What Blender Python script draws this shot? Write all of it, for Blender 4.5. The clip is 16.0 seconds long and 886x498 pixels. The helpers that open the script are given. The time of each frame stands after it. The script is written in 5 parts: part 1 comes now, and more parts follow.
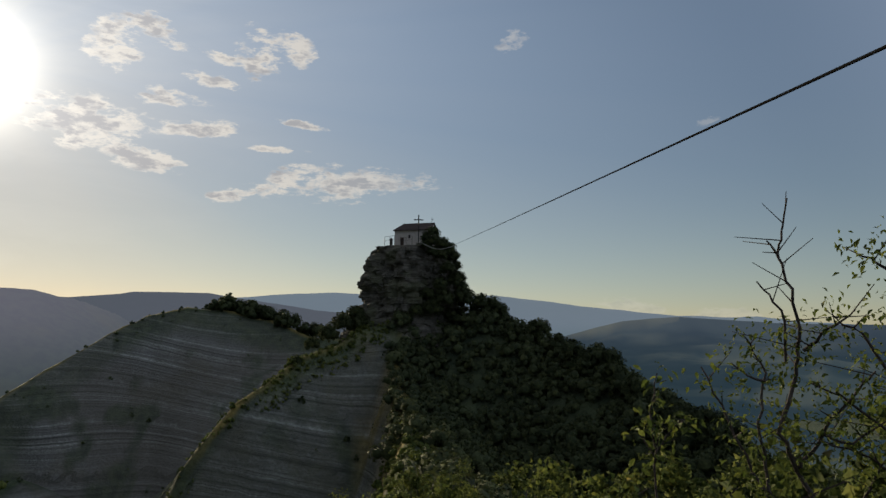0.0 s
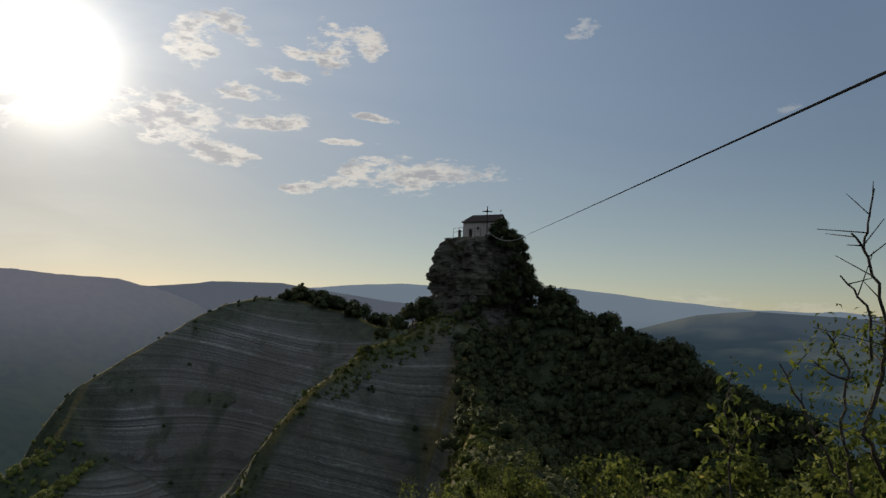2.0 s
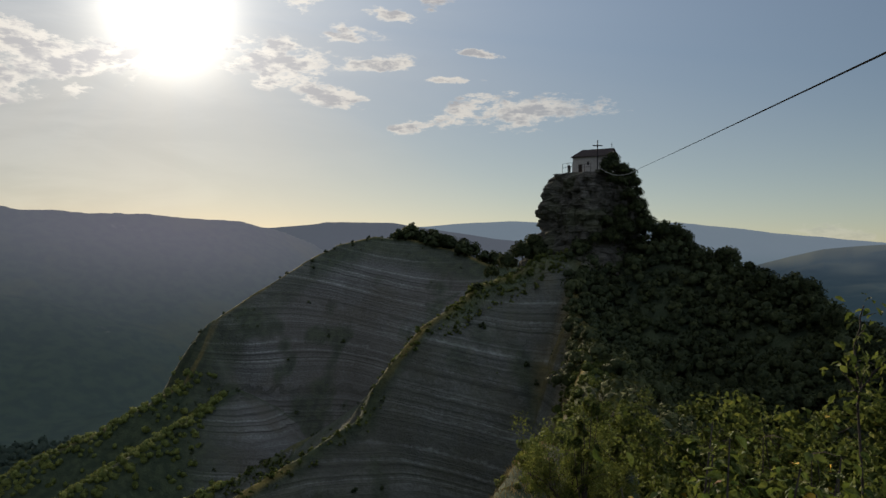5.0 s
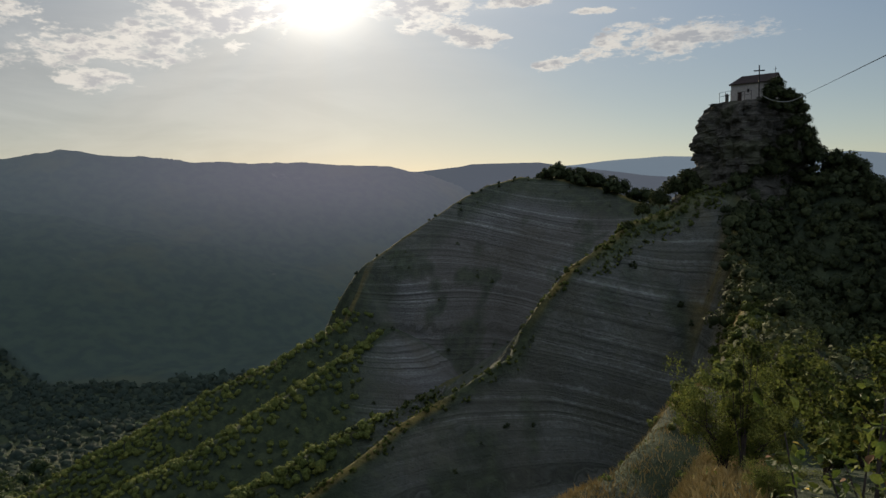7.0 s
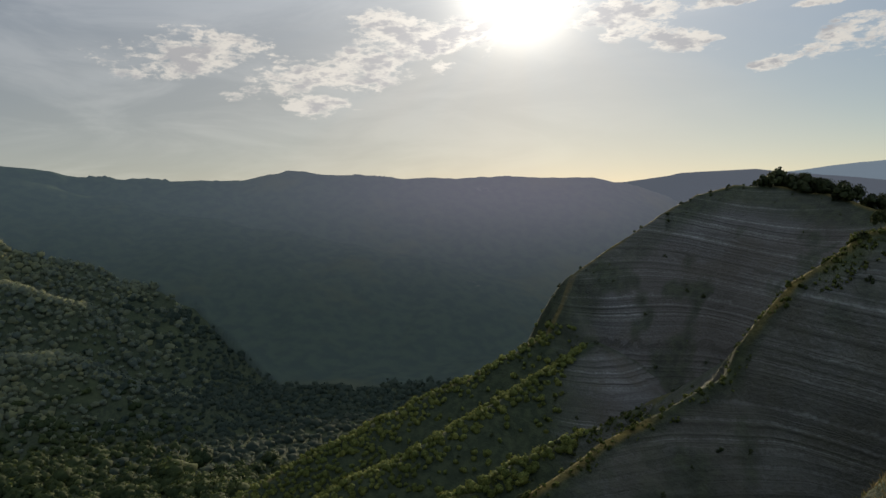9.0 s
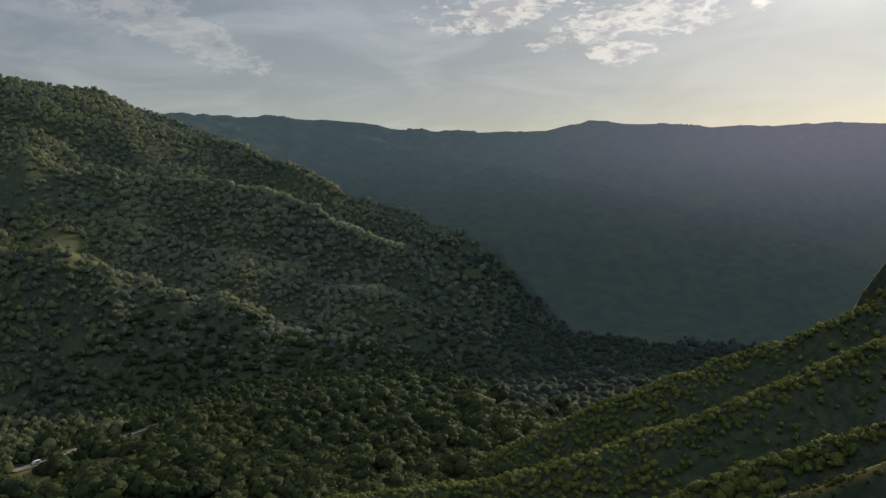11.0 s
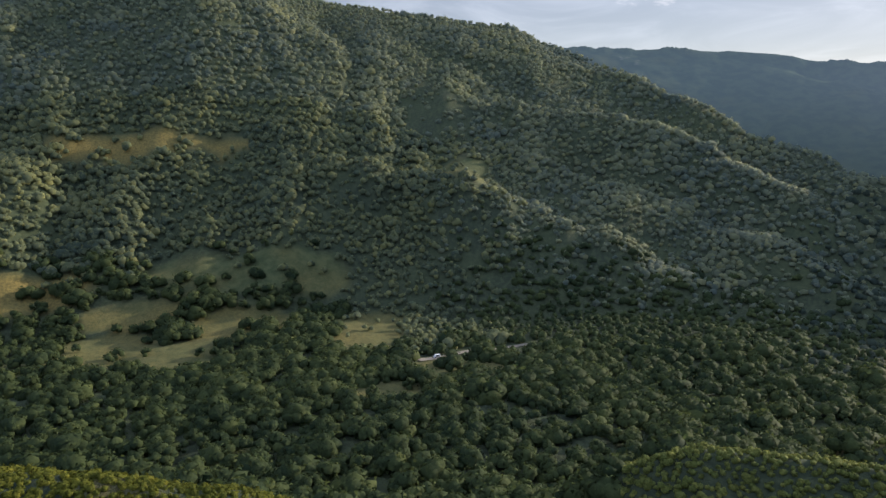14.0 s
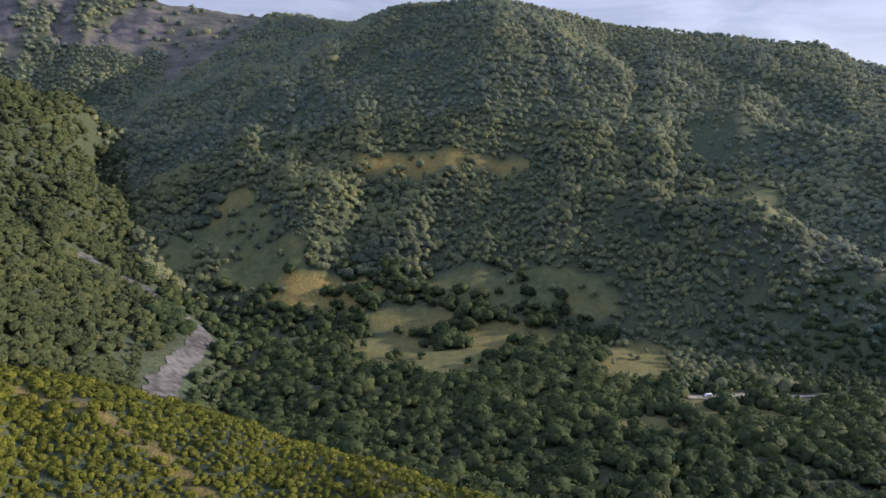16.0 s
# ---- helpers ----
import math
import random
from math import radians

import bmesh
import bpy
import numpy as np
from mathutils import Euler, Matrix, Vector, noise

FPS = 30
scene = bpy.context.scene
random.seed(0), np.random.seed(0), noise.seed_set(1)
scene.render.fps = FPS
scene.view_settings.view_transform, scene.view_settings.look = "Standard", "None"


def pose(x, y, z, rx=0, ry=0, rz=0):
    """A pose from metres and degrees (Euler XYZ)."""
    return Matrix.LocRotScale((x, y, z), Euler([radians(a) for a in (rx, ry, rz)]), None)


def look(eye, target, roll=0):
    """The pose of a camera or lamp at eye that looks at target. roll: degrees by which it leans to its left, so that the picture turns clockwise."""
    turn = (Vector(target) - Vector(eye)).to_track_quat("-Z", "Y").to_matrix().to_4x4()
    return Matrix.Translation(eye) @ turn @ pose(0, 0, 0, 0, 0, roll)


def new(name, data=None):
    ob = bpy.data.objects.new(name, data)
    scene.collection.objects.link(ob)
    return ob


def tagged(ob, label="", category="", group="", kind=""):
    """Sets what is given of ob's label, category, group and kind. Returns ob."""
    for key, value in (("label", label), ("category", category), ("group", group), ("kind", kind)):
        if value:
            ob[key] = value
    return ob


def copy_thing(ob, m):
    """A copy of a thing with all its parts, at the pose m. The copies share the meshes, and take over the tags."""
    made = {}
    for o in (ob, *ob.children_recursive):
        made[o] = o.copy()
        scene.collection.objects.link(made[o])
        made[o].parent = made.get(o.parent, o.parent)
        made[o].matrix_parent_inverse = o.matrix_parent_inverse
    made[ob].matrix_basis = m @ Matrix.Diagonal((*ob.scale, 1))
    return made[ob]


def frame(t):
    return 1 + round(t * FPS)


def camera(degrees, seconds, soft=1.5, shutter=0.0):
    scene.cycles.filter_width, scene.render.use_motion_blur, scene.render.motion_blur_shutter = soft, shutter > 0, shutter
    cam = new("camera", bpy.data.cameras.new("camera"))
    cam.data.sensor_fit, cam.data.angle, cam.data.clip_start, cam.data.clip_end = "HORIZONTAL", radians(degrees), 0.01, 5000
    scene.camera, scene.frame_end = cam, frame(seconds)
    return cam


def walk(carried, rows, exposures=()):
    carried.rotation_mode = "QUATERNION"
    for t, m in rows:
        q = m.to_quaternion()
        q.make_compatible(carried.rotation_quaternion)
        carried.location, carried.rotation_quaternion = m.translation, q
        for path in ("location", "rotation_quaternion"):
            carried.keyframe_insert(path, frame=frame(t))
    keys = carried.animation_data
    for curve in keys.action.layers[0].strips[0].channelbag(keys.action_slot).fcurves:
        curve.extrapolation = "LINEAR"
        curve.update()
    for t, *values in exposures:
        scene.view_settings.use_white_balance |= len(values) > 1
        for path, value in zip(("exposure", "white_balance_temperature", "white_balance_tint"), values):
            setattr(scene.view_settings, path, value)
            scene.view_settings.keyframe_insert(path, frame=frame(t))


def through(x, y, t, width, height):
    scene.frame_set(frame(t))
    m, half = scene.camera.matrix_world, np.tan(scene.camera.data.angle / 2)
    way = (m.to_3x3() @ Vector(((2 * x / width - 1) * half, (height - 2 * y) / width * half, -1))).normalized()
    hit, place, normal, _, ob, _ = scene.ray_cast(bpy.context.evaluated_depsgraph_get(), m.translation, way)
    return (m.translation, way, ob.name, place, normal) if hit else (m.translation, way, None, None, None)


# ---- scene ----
# The eye stands at the origin on a hilltop; z is the height above it. Bearings are in degrees, to the left of +y.
cam = camera(61.18, 16.0, soft=1.45)
TURNS = [
    (0.0, 0.46, 6.3, 0.63),
    (0.5, 0.66, 6.57, 0.69),
    (1.0, 1.38, 6.46, 1.03),
    (1.5, 3.41, 6.08, 1.27),
    (2.0, 5.71, 5.57, 1.36),
    (2.5, 7.85, 4.25, 1.24),
    (3.0, 9.85, 3.39, 0.99),
    (5.3, 15.93, -0.05, 0.61),
    (5.5, 17.69, -0.66, 0.56),
    (6.0, 20.56, -2.51, -0.47),
    (6.5, 23.21, -3.55, -0.74),
    (7.0, 25.14, -3.84, -0.84),
    (7.5, 28.41, -3.92, -1.4),
    (8.0, 32.15, -3.78, -1.77),
    (8.2, 33.74, -3.64, -2.05),
    (10.3, 54.33, -3.97, -1.04),
    (10.5, 56.89, -4.84, -1.54),
    (11.0, 63.17, -5.73, -1.3),
    (11.5, 68.71, -6.21, -0.67),
    (12.0, 72.85, -6.63, -0.33),
    (12.5, 78.82, -7.74, 0.08),
    (13.0, 84.5, -8.38, -0.15),
    (13.5, 89.17, -9.08, -0.1),
    (14.0, 92.24, -10.3, -0.02),
    (14.5, 94.53, -10.69, 0.39),
    (15.0, 98.2, -10.46, 0.96),
    (15.5, 105.03, -9.88, 0.77),
    (16.0, 113.12, -8.77, 0.76),
]


def toward(bearing, rise, distance):
    """A point by bearing and rise in degrees and by its distance over the ground."""
    a = radians(bearing)
    return Vector((-math.sin(a) * distance, math.cos(a) * distance, math.tan(radians(rise)) * distance))


EYE = Vector((0, 0, 0))
walk(cam, [(t, look(EYE, EYE + toward(yaw, pitch, 10), roll)) for t, yaw, pitch, roll in TURNS],
     exposures=[(0, -0.05, 6500, 10), (3, -0.1, 6500, 10), (7, 0.03, 6500, 10), (10.5, 0.0, 6400, 10), (11, 0.1, 6350, 10), (12.5, 0.55, 6150, 13), (14, 0.88, 5800, 18), (16, 1.12, 5600, 28)])

# ---- world and sun ----
SUN_BEARING, SUN_RISE = 34.3, 16.8
SUN_WAY = toward(SUN_BEARING, SUN_RISE, 1).normalized()
world = bpy.data.worlds.new("sky")
scene.world = world
world.use_nodes = True
wt = world.node_tree
wt.nodes.clear()


class Graph:
    """Short hand for wiring nodes of one tree."""

    def __init__(self, tree):
        self.tree = tree

    def node(self, kind, **settings):
        n = self.tree.nodes.new(kind)
        for key, value in settings.items():
            if key == "operation":
                n.operation = value
            elif key == "blend_type":
                n.blend_type = value
            elif key == "data_type":
                n.data_type = value
            elif key == "attribute_name":
                n.attribute_name = value
        return n

    def put(self, socket, value):
        if hasattr(value, "is_output"):
            self.tree.links.new(value, socket)
        else:
            socket.default_value = value

    def math(self, operation, a, b=0.0, c=0.0, clamp=False):
        n = self.node("ShaderNodeMath", operation=operation)
        n.use_clamp = clamp
        for i, v in enumerate((a, b, c)):
            self.put(n.inputs[i], v)
        return n.outputs[0]

    def vec(self, operation, a, b=(0, 0, 0)):
        n = self.node("ShaderNodeVectorMath", operation=operation)
        self.put(n.inputs[0], a)
        self.put(n.inputs[1], b)
        return n.outputs["Value"] if operation in ("DOT_PRODUCT", "LENGTH") else n.outputs["Vector"]

    def mix(self, factor, a, b, blend="MIX"):
        n = self.node("ShaderNodeMix", data_type="RGBA", blend_type=blend)
        n.clamp_factor = True
        self.put(n.inputs[0], factor)
        self.put(n.inputs[6], a)
        self.put(n.inputs[7], b)
        return n.outputs[2]

    def noise(self, vector, scale, detail=4.0, rough=0.55, distort=0.0):
        n = self.node("ShaderNodeTexNoise")
        self.put(n.inputs["Vector"], vector)
        self.put(n.inputs["Scale"], scale)
        self.put(n.inputs["Detail"], detail)
        self.put(n.inputs["Roughness"], rough)
        self.put(n.inputs["Distortion"], distort)
        return n.outputs["Fac"]

    def ramp(self, value, low, high, a=0.0, b=1.0):
        n = self.node("ShaderNodeMapRange")
        n.interpolation_type = "SMOOTHSTEP"
        for i, v in enumerate((value, low, high, a, b)):
            self.put(n.inputs[i], v)
        return n.outputs[0]

    def attr(self, name):
        return self.node("ShaderNodeAttribute", attribute_name=name)


def rgb(r, g, b):
    return (r, g, b, 1.0)


def sky_cover(g, way, bearing, rise, wide, high, lean=0.0):
    """How far a direction lies inside an oval patch of the sky: 1 in its middle, 0 outside."""
    c = toward(bearing, rise, 1).normalized()
    right = Vector((math.cos(radians(bearing)), math.sin(radians(bearing)), 0))
    up = right.cross(c)
    right, up = right * math.cos(radians(lean)) + up * math.sin(radians(lean)), up * math.cos(radians(lean)) - right * math.sin(radians(lean))
    u = g.math("DIVIDE", g.vec("DOT_PRODUCT", way, right), math.tan(radians(wide)))
    v = g.math("DIVIDE", g.vec("DOT_PRODUCT", way, up), math.tan(radians(high)))
    front = g.math("GREATER_THAN", g.vec("DOT_PRODUCT", way, c), 0.0)
    d = g.math("ADD", g.math("MULTIPLY", u, u), g.math("MULTIPLY", v, v))
    return g.math("SUBTRACT", g.math("MULTIPLY", g.math("SUBTRACT", 1.0, d), front), g.math("MULTIPLY", g.math("SUBTRACT", 1.0, front), 4.0))


g = Graph(wt)
way = g.vec("NORMALIZE", g.node("ShaderNodeTexCoord").outputs["Generated"])
sky = g.node("ShaderNodeTexSky")
sky.sky_type = "NISHITA"
sky.sun_disc = False
sky.sun_elevation = radians(SUN_RISE)
sky.sun_rotation = radians(-SUN_BEARING)
sky.altitude = 900
sky.air_density, sky.dust_density, sky.ozone_density = 1.0, 0.25, 1.0
# the bright haze round the sun
near_sun = g.math("ARCCOSINE", g.math("MINIMUM", g.vec("DOT_PRODUCT", way, SUN_WAY), 0.99999))
core = g.math("EXPONENT", g.math("MULTIPLY", g.math("POWER", g.math("DIVIDE", near_sun, radians(3.4)), 2.0), -1.0))
halo = g.math("EXPONENT", g.math("DIVIDE", near_sun, radians(-6.5)))
rise = g.node("ShaderNodeSeparateXYZ")
wt.links.new(way, rise.inputs[0])
up = rise.outputs[2]
near_edge = g.math("EXPONENT", g.math("MULTIPLY", g.math("MAXIMUM", up, 0.0), -6.0))
air = g.mix(1.0, sky.outputs[0], g.mix(g.math("MULTIPLY", near_edge, g.math("EXPONENT", g.math("DIVIDE", near_sun, -0.75))), rgb(0.88, 0.92, 0.96), rgb(0.90, 0.71, 0.53)), "MULTIPLY")
# clouds: ovals of the sky broken up by noise on a flat layer overhead
flat = g.vec("MULTIPLY", way, (1.0, 1.0, 2.6))
puff = g.noise(flat, 17.0, 7.0, 0.62, 0.2)
fine = g.noise(flat, 58.0, 6.0, 0.65, 0.3)
CLOUDS = [(24.8, 19.7, 1.8, 1.6, 0), (22.2, 20.9, 1.8, 0.9, -25), (14.7, 20.2, 1.7, 1.6, 0), (12.1, 20.8, 1.5, 1.1, -20), (17.6, 19.6, 1.2, 0.4, -15), (18.3, 18.0, 1.8, 0.5, -10), (21.0, 16.3, 2.2, 0.8, 0),
          (26.2, 14.1, 3.6, 1.9, 0), (22.5, 11.9, 2.7, 0.9, -5), (19.1, 14.5, 2.7, 0.6, 4), (11.4, 15.3, 1.8, 0.3, -6), (12.8, 13.4, 2.2, 0.3, 0), (16.5, 9.9, 1.9, 0.5, 12), (8.9, 11.1, 6.5, 1.3, 3), (-4.5, 21.6, 1.3, 0.7, 20),
          (-19.4, 15.3, 1.0, 0.3, 10), (42.9, 13.2, 4.6, 1.7, -8), (37.2, 13.6, 3.2, 1.4, -6), (46.4, 10.9, 4.2, 1.8, 12), (40.2, 11.1, 1.1, 0.6, 0), (51.6, 10.4, 4.2, 1.3, 6), (49.4, 8.5, 2.6, 1.0, 4),
          (58.5, 12.0, 5.5, 1.6, 4), (81.9, 10.3, 5.4, 1.6, -21), (88.0, 13.0, 6.0, 2.2, -10), (-13.8, 2.0, 3.4, 0.9, -6), (-20.0, 1.5, 2.2, 0.5, 0)]
cover = -4.0
for spot in CLOUDS:
    cover = g.math("MAXIMUM", cover, sky_cover(g, way, *spot))
body = g.math("ADD", g.math("MULTIPLY", g.math("MAXIMUM", cover, -3.0), 0.30), g.math("ADD", g.math("MULTIPLY", g.math("SUBTRACT", puff, 0.5), 1.5), g.math("MULTIPLY", g.math("SUBTRACT", fine, 0.5), 0.95)))
mask = g.ramp(body, -0.03, 0.24)
thick = g.ramp(g.math("ADD", body, g.math("MULTIPLY", g.math("SUBTRACT", g.noise(flat, 30.0, 4.0), 0.5), 1.6)), 0.12, 0.50)
# a broad thin veil between the sun and the left
veil = g.ramp(g.vec("DOT_PRODUCT", way, toward(95, 30, 1).normalized()), 0.1, 0.85)
streak = g.ramp(g.noise(g.vec("MULTIPLY", way, (1.0, 1.0, 4.0)), 5.0, 5.0, 0.6, 0.6), 0.35, 0.7)
glow = g.math("ADD", g.math("MULTIPLY", core, 28.0), g.math("MULTIPLY", halo, 8.0))
lit = g.math("ADD", 11.5, g.math("MULTIPLY", halo, 14.0))
cloud = g.mix(thick, rgb(1.0, 0.94, 0.85), rgb(0.56, 0.55, 0.56))
cloud = g.vec("SCALE", cloud)
wt.links.new(lit, cloud.node.inputs["Scale"])
hazy = g.vec("SCALE", g.mix(halo, rgb(1.0, 0.95, 0.87), rgb(1.0, 0.9, 0.72)))
wt.links.new(g.math("ADD", g.math("MULTIPLY", g.math("MULTIPLY", veil, g.math("ADD", 0.75, g.math("MULTIPLY", streak, 0.7))), 2.1), glow), hazy.node.inputs["Scale"])
# shafts of light and cloud shadow fan out from the sun
sun_right = Vector((math.cos(radians(SUN_BEARING)), math.sin(radians(SUN_BEARING)), 0))
fan = g.vec("SUBTRACT", way, SUN_WAY)
spoke = g.node("ShaderNodeCombineXYZ")
g.put(spoke.inputs[0], g.vec("DOT_PRODUCT", fan, sun_right))
g.put(spoke.inputs[1], g.vec("DOT_PRODUCT", fan, sun_right.cross(SUN_WAY)))
shaft = g.ramp(g.noise(g.vec("NORMALIZE", spoke.outputs[0]), 3.4, 3.0, 0.6), 0.3, 0.7, 0.80, 1.20)
around = g.math("MULTIPLY", g.math("EXPONENT", g.math("DIVIDE", near_sun, radians(-27.0))), shaft)
dimmed = g.vec("SCALE", air)
wt.links.new(g.math("SUBTRACT", g.math("SUBTRACT", 1.0, g.math("MULTIPLY", around, 0.42)), g.math("MULTIPLY", veil, 0.45)), dimmed.node.inputs["Scale"])
warm = g.vec("SCALE", (1.0, 0.92, 0.78))
wt.links.new(g.math("MULTIPLY", around, 4.0), warm.node.inputs["Scale"])
cool = g.vec("SCALE", (0.62, 0.92, 1.30))
wt.links.new(g.math("MULTIPLY", g.math("EXPONENT", g.math("DIVIDE", near_sun, radians(-34.0))), g.ramp(up, 0.10, 0.42, 0.0, 3.6)), cool.node.inputs["Scale"])
clear = g.vec("ADD", g.vec("ADD", g.vec("ADD", dimmed, warm), cool), hazy)
# pale warm band low over the hills
low = g.math("MULTIPLY", g.math("EXPONENT", g.math("MULTIPLY", g.math("MAXIMUM", up, 0.0), -7.0)), g.math("EXPONENT", g.math("DIVIDE", near_sun, -0.9)))
band = g.vec("SCALE", (1.0, 0.93, 0.86))
wt.links.new(g.math("MULTIPLY", low, 2.6), band.node.inputs["Scale"])
clear = g.vec("ADD", clear, band)
# fill light added overhead, out of view, as a brighter stretch of sky
overhead_fill = g.vec("SCALE", (0.86, 0.97, 1.10))
wt.links.new(g.ramp(up, 0.42, 0.85, 0.0, 4.6), overhead_fill.node.inputs["Scale"])
clear = g.vec("ADD", clear, overhead_fill)
# more fill light, added low in the unseen sky away from the sun
sheet = g.vec("SCALE", (0.88, 0.96, 1.16))
wt.links.new(g.math("MULTIPLY", g.ramp(g.vec("DOT_PRODUCT", way, toward(252, 28, 1).normalized()), 0.2, 0.9, 0.0, 7.4), g.ramp(up, -0.05, 0.1)), sheet.node.inputs["Scale"])
clear = g.vec("ADD", clear, sheet)
veiled = g.vec("SCALE", hazy)
veiled.node.inputs["Scale"].default_value = 0.35
mask = g.math("MULTIPLY", mask, g.ramp(near_sun, radians(20), radians(46), 1.0, 0.25))
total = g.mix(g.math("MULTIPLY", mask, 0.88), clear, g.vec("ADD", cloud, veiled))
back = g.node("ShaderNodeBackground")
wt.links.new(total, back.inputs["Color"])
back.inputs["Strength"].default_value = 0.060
wt.links.new(back.outputs[0], g.node("ShaderNodeOutputWorld").inputs[0])

sun = new("sun", bpy.data.lights.new("sun", "SUN"))
sun.data.energy, sun.data.angle, sun.data.color = 5.0, radians(0.6), (1.0, 0.84, 0.57)
sun.matrix_world = look(SUN_WAY * 100, (0, 0, 0))

# ---- materials ----
def material(name, rough=0.9):
    m = bpy.data.materials.new(name)
    m.use_nodes = True
    t = m.node_tree
    t.nodes.clear()
    g = Graph(t)
    bsdf = g.node("ShaderNodeBsdfPrincipled")
    bsdf.inputs["Roughness"].default_value = rough
    bsdf.inputs["Specular IOR Level"].default_value = 0.12
    out = g.node("ShaderNodeOutputMaterial")
    t.links.new(bsdf.outputs[0], out.inputs[0])
    return m, g, bsdf, out


def relief(g, bsdf, height, strength, distance):
    b = g.node("ShaderNodeBump")
    g.put(b.inputs["Height"], height)
    b.inputs["Strength"].default_value = strength
    b.inputs["Distance"].default_value = distance
    g.tree.links.new(b.outputs[0], bsdf.inputs["Normal"])


def place(g):
    return g.node("ShaderNodeNewGeometry").outputs["Position"]


def plain(name, colour, rough=0.8, metal=0.0, grain=0.25, scale=3.0, bump=0.2, depth=0.02):
    m, g, bsdf, out = material(name, rough)
    p = place(g)
    n = g.noise(p, scale, 6.0)
    big = g.noise(p, scale * 0.13, 3.0)
    dark = tuple(c * (1 - grain) for c in colour)
    light = tuple(min(1, c * (1 + grain)) for c in colour)
    c = g.mix(g.ramp(g.math("ADD", g.math("MULTIPLY", n, 0.6), g.math("MULTIPLY", big, 0.4)), 0.3, 0.7), rgb(*dark), rgb(*light))
    g.put(bsdf.inputs["Base Color"], c)
    bsdf.inputs["Metallic"].default_value = metal
    if bump:
        relief(g, bsdf, n, bump, depth)
    return m


def leafy(name, colour, second, rough=0.6, through=0.35, patch=0.02, grain=1.2, gaps=0.65, bump=1.0):
    """Leaves: the colour shifts from piece to piece and over wide patches; light comes through them."""
    m, g, bsdf, out = material(name, rough)
    one = g.node("ShaderNodeNewGeometry").outputs["Random Per Island"]
    wide = g.noise(place(g), patch, 3.0)
    c = g.mix(g.ramp(g.math("ADD", g.math("MULTIPLY", one, 0.35), g.math("MULTIPLY", wide, 0.9)), 0.32, 0.95), rgb(*colour), rgb(*second))
    c = g.mix(g.math("MULTIPLY", g.math("GREATER_THAN", one, 0.9), 0.35), c, rgb(second[0] * 1.4, second[1] * 1.25, second[2]))
    # noise for the bump; its low spots turn darker, its high spots brighter
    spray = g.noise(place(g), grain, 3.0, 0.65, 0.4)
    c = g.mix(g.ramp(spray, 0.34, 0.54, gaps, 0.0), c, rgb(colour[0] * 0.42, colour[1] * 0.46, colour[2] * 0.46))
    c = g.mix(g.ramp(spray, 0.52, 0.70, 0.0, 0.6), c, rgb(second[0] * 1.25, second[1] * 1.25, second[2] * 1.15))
    g.put(bsdf.inputs["Base Color"], c)
    relief(g, bsdf, spray, bump, 1.3 / grain)
    t = g.node("ShaderNodeBsdfTranslucent")
    g.put(t.inputs["Color"], c)
    mix = g.node("ShaderNodeMixShader")
    mix.inputs[0].default_value = through
    g.tree.links.new(bsdf.outputs[0], mix.inputs[1])
    g.tree.links.new(t.outputs[0], mix.inputs[2])
    g.tree.links.new(mix.outputs[0], out.inputs[0])
    return m


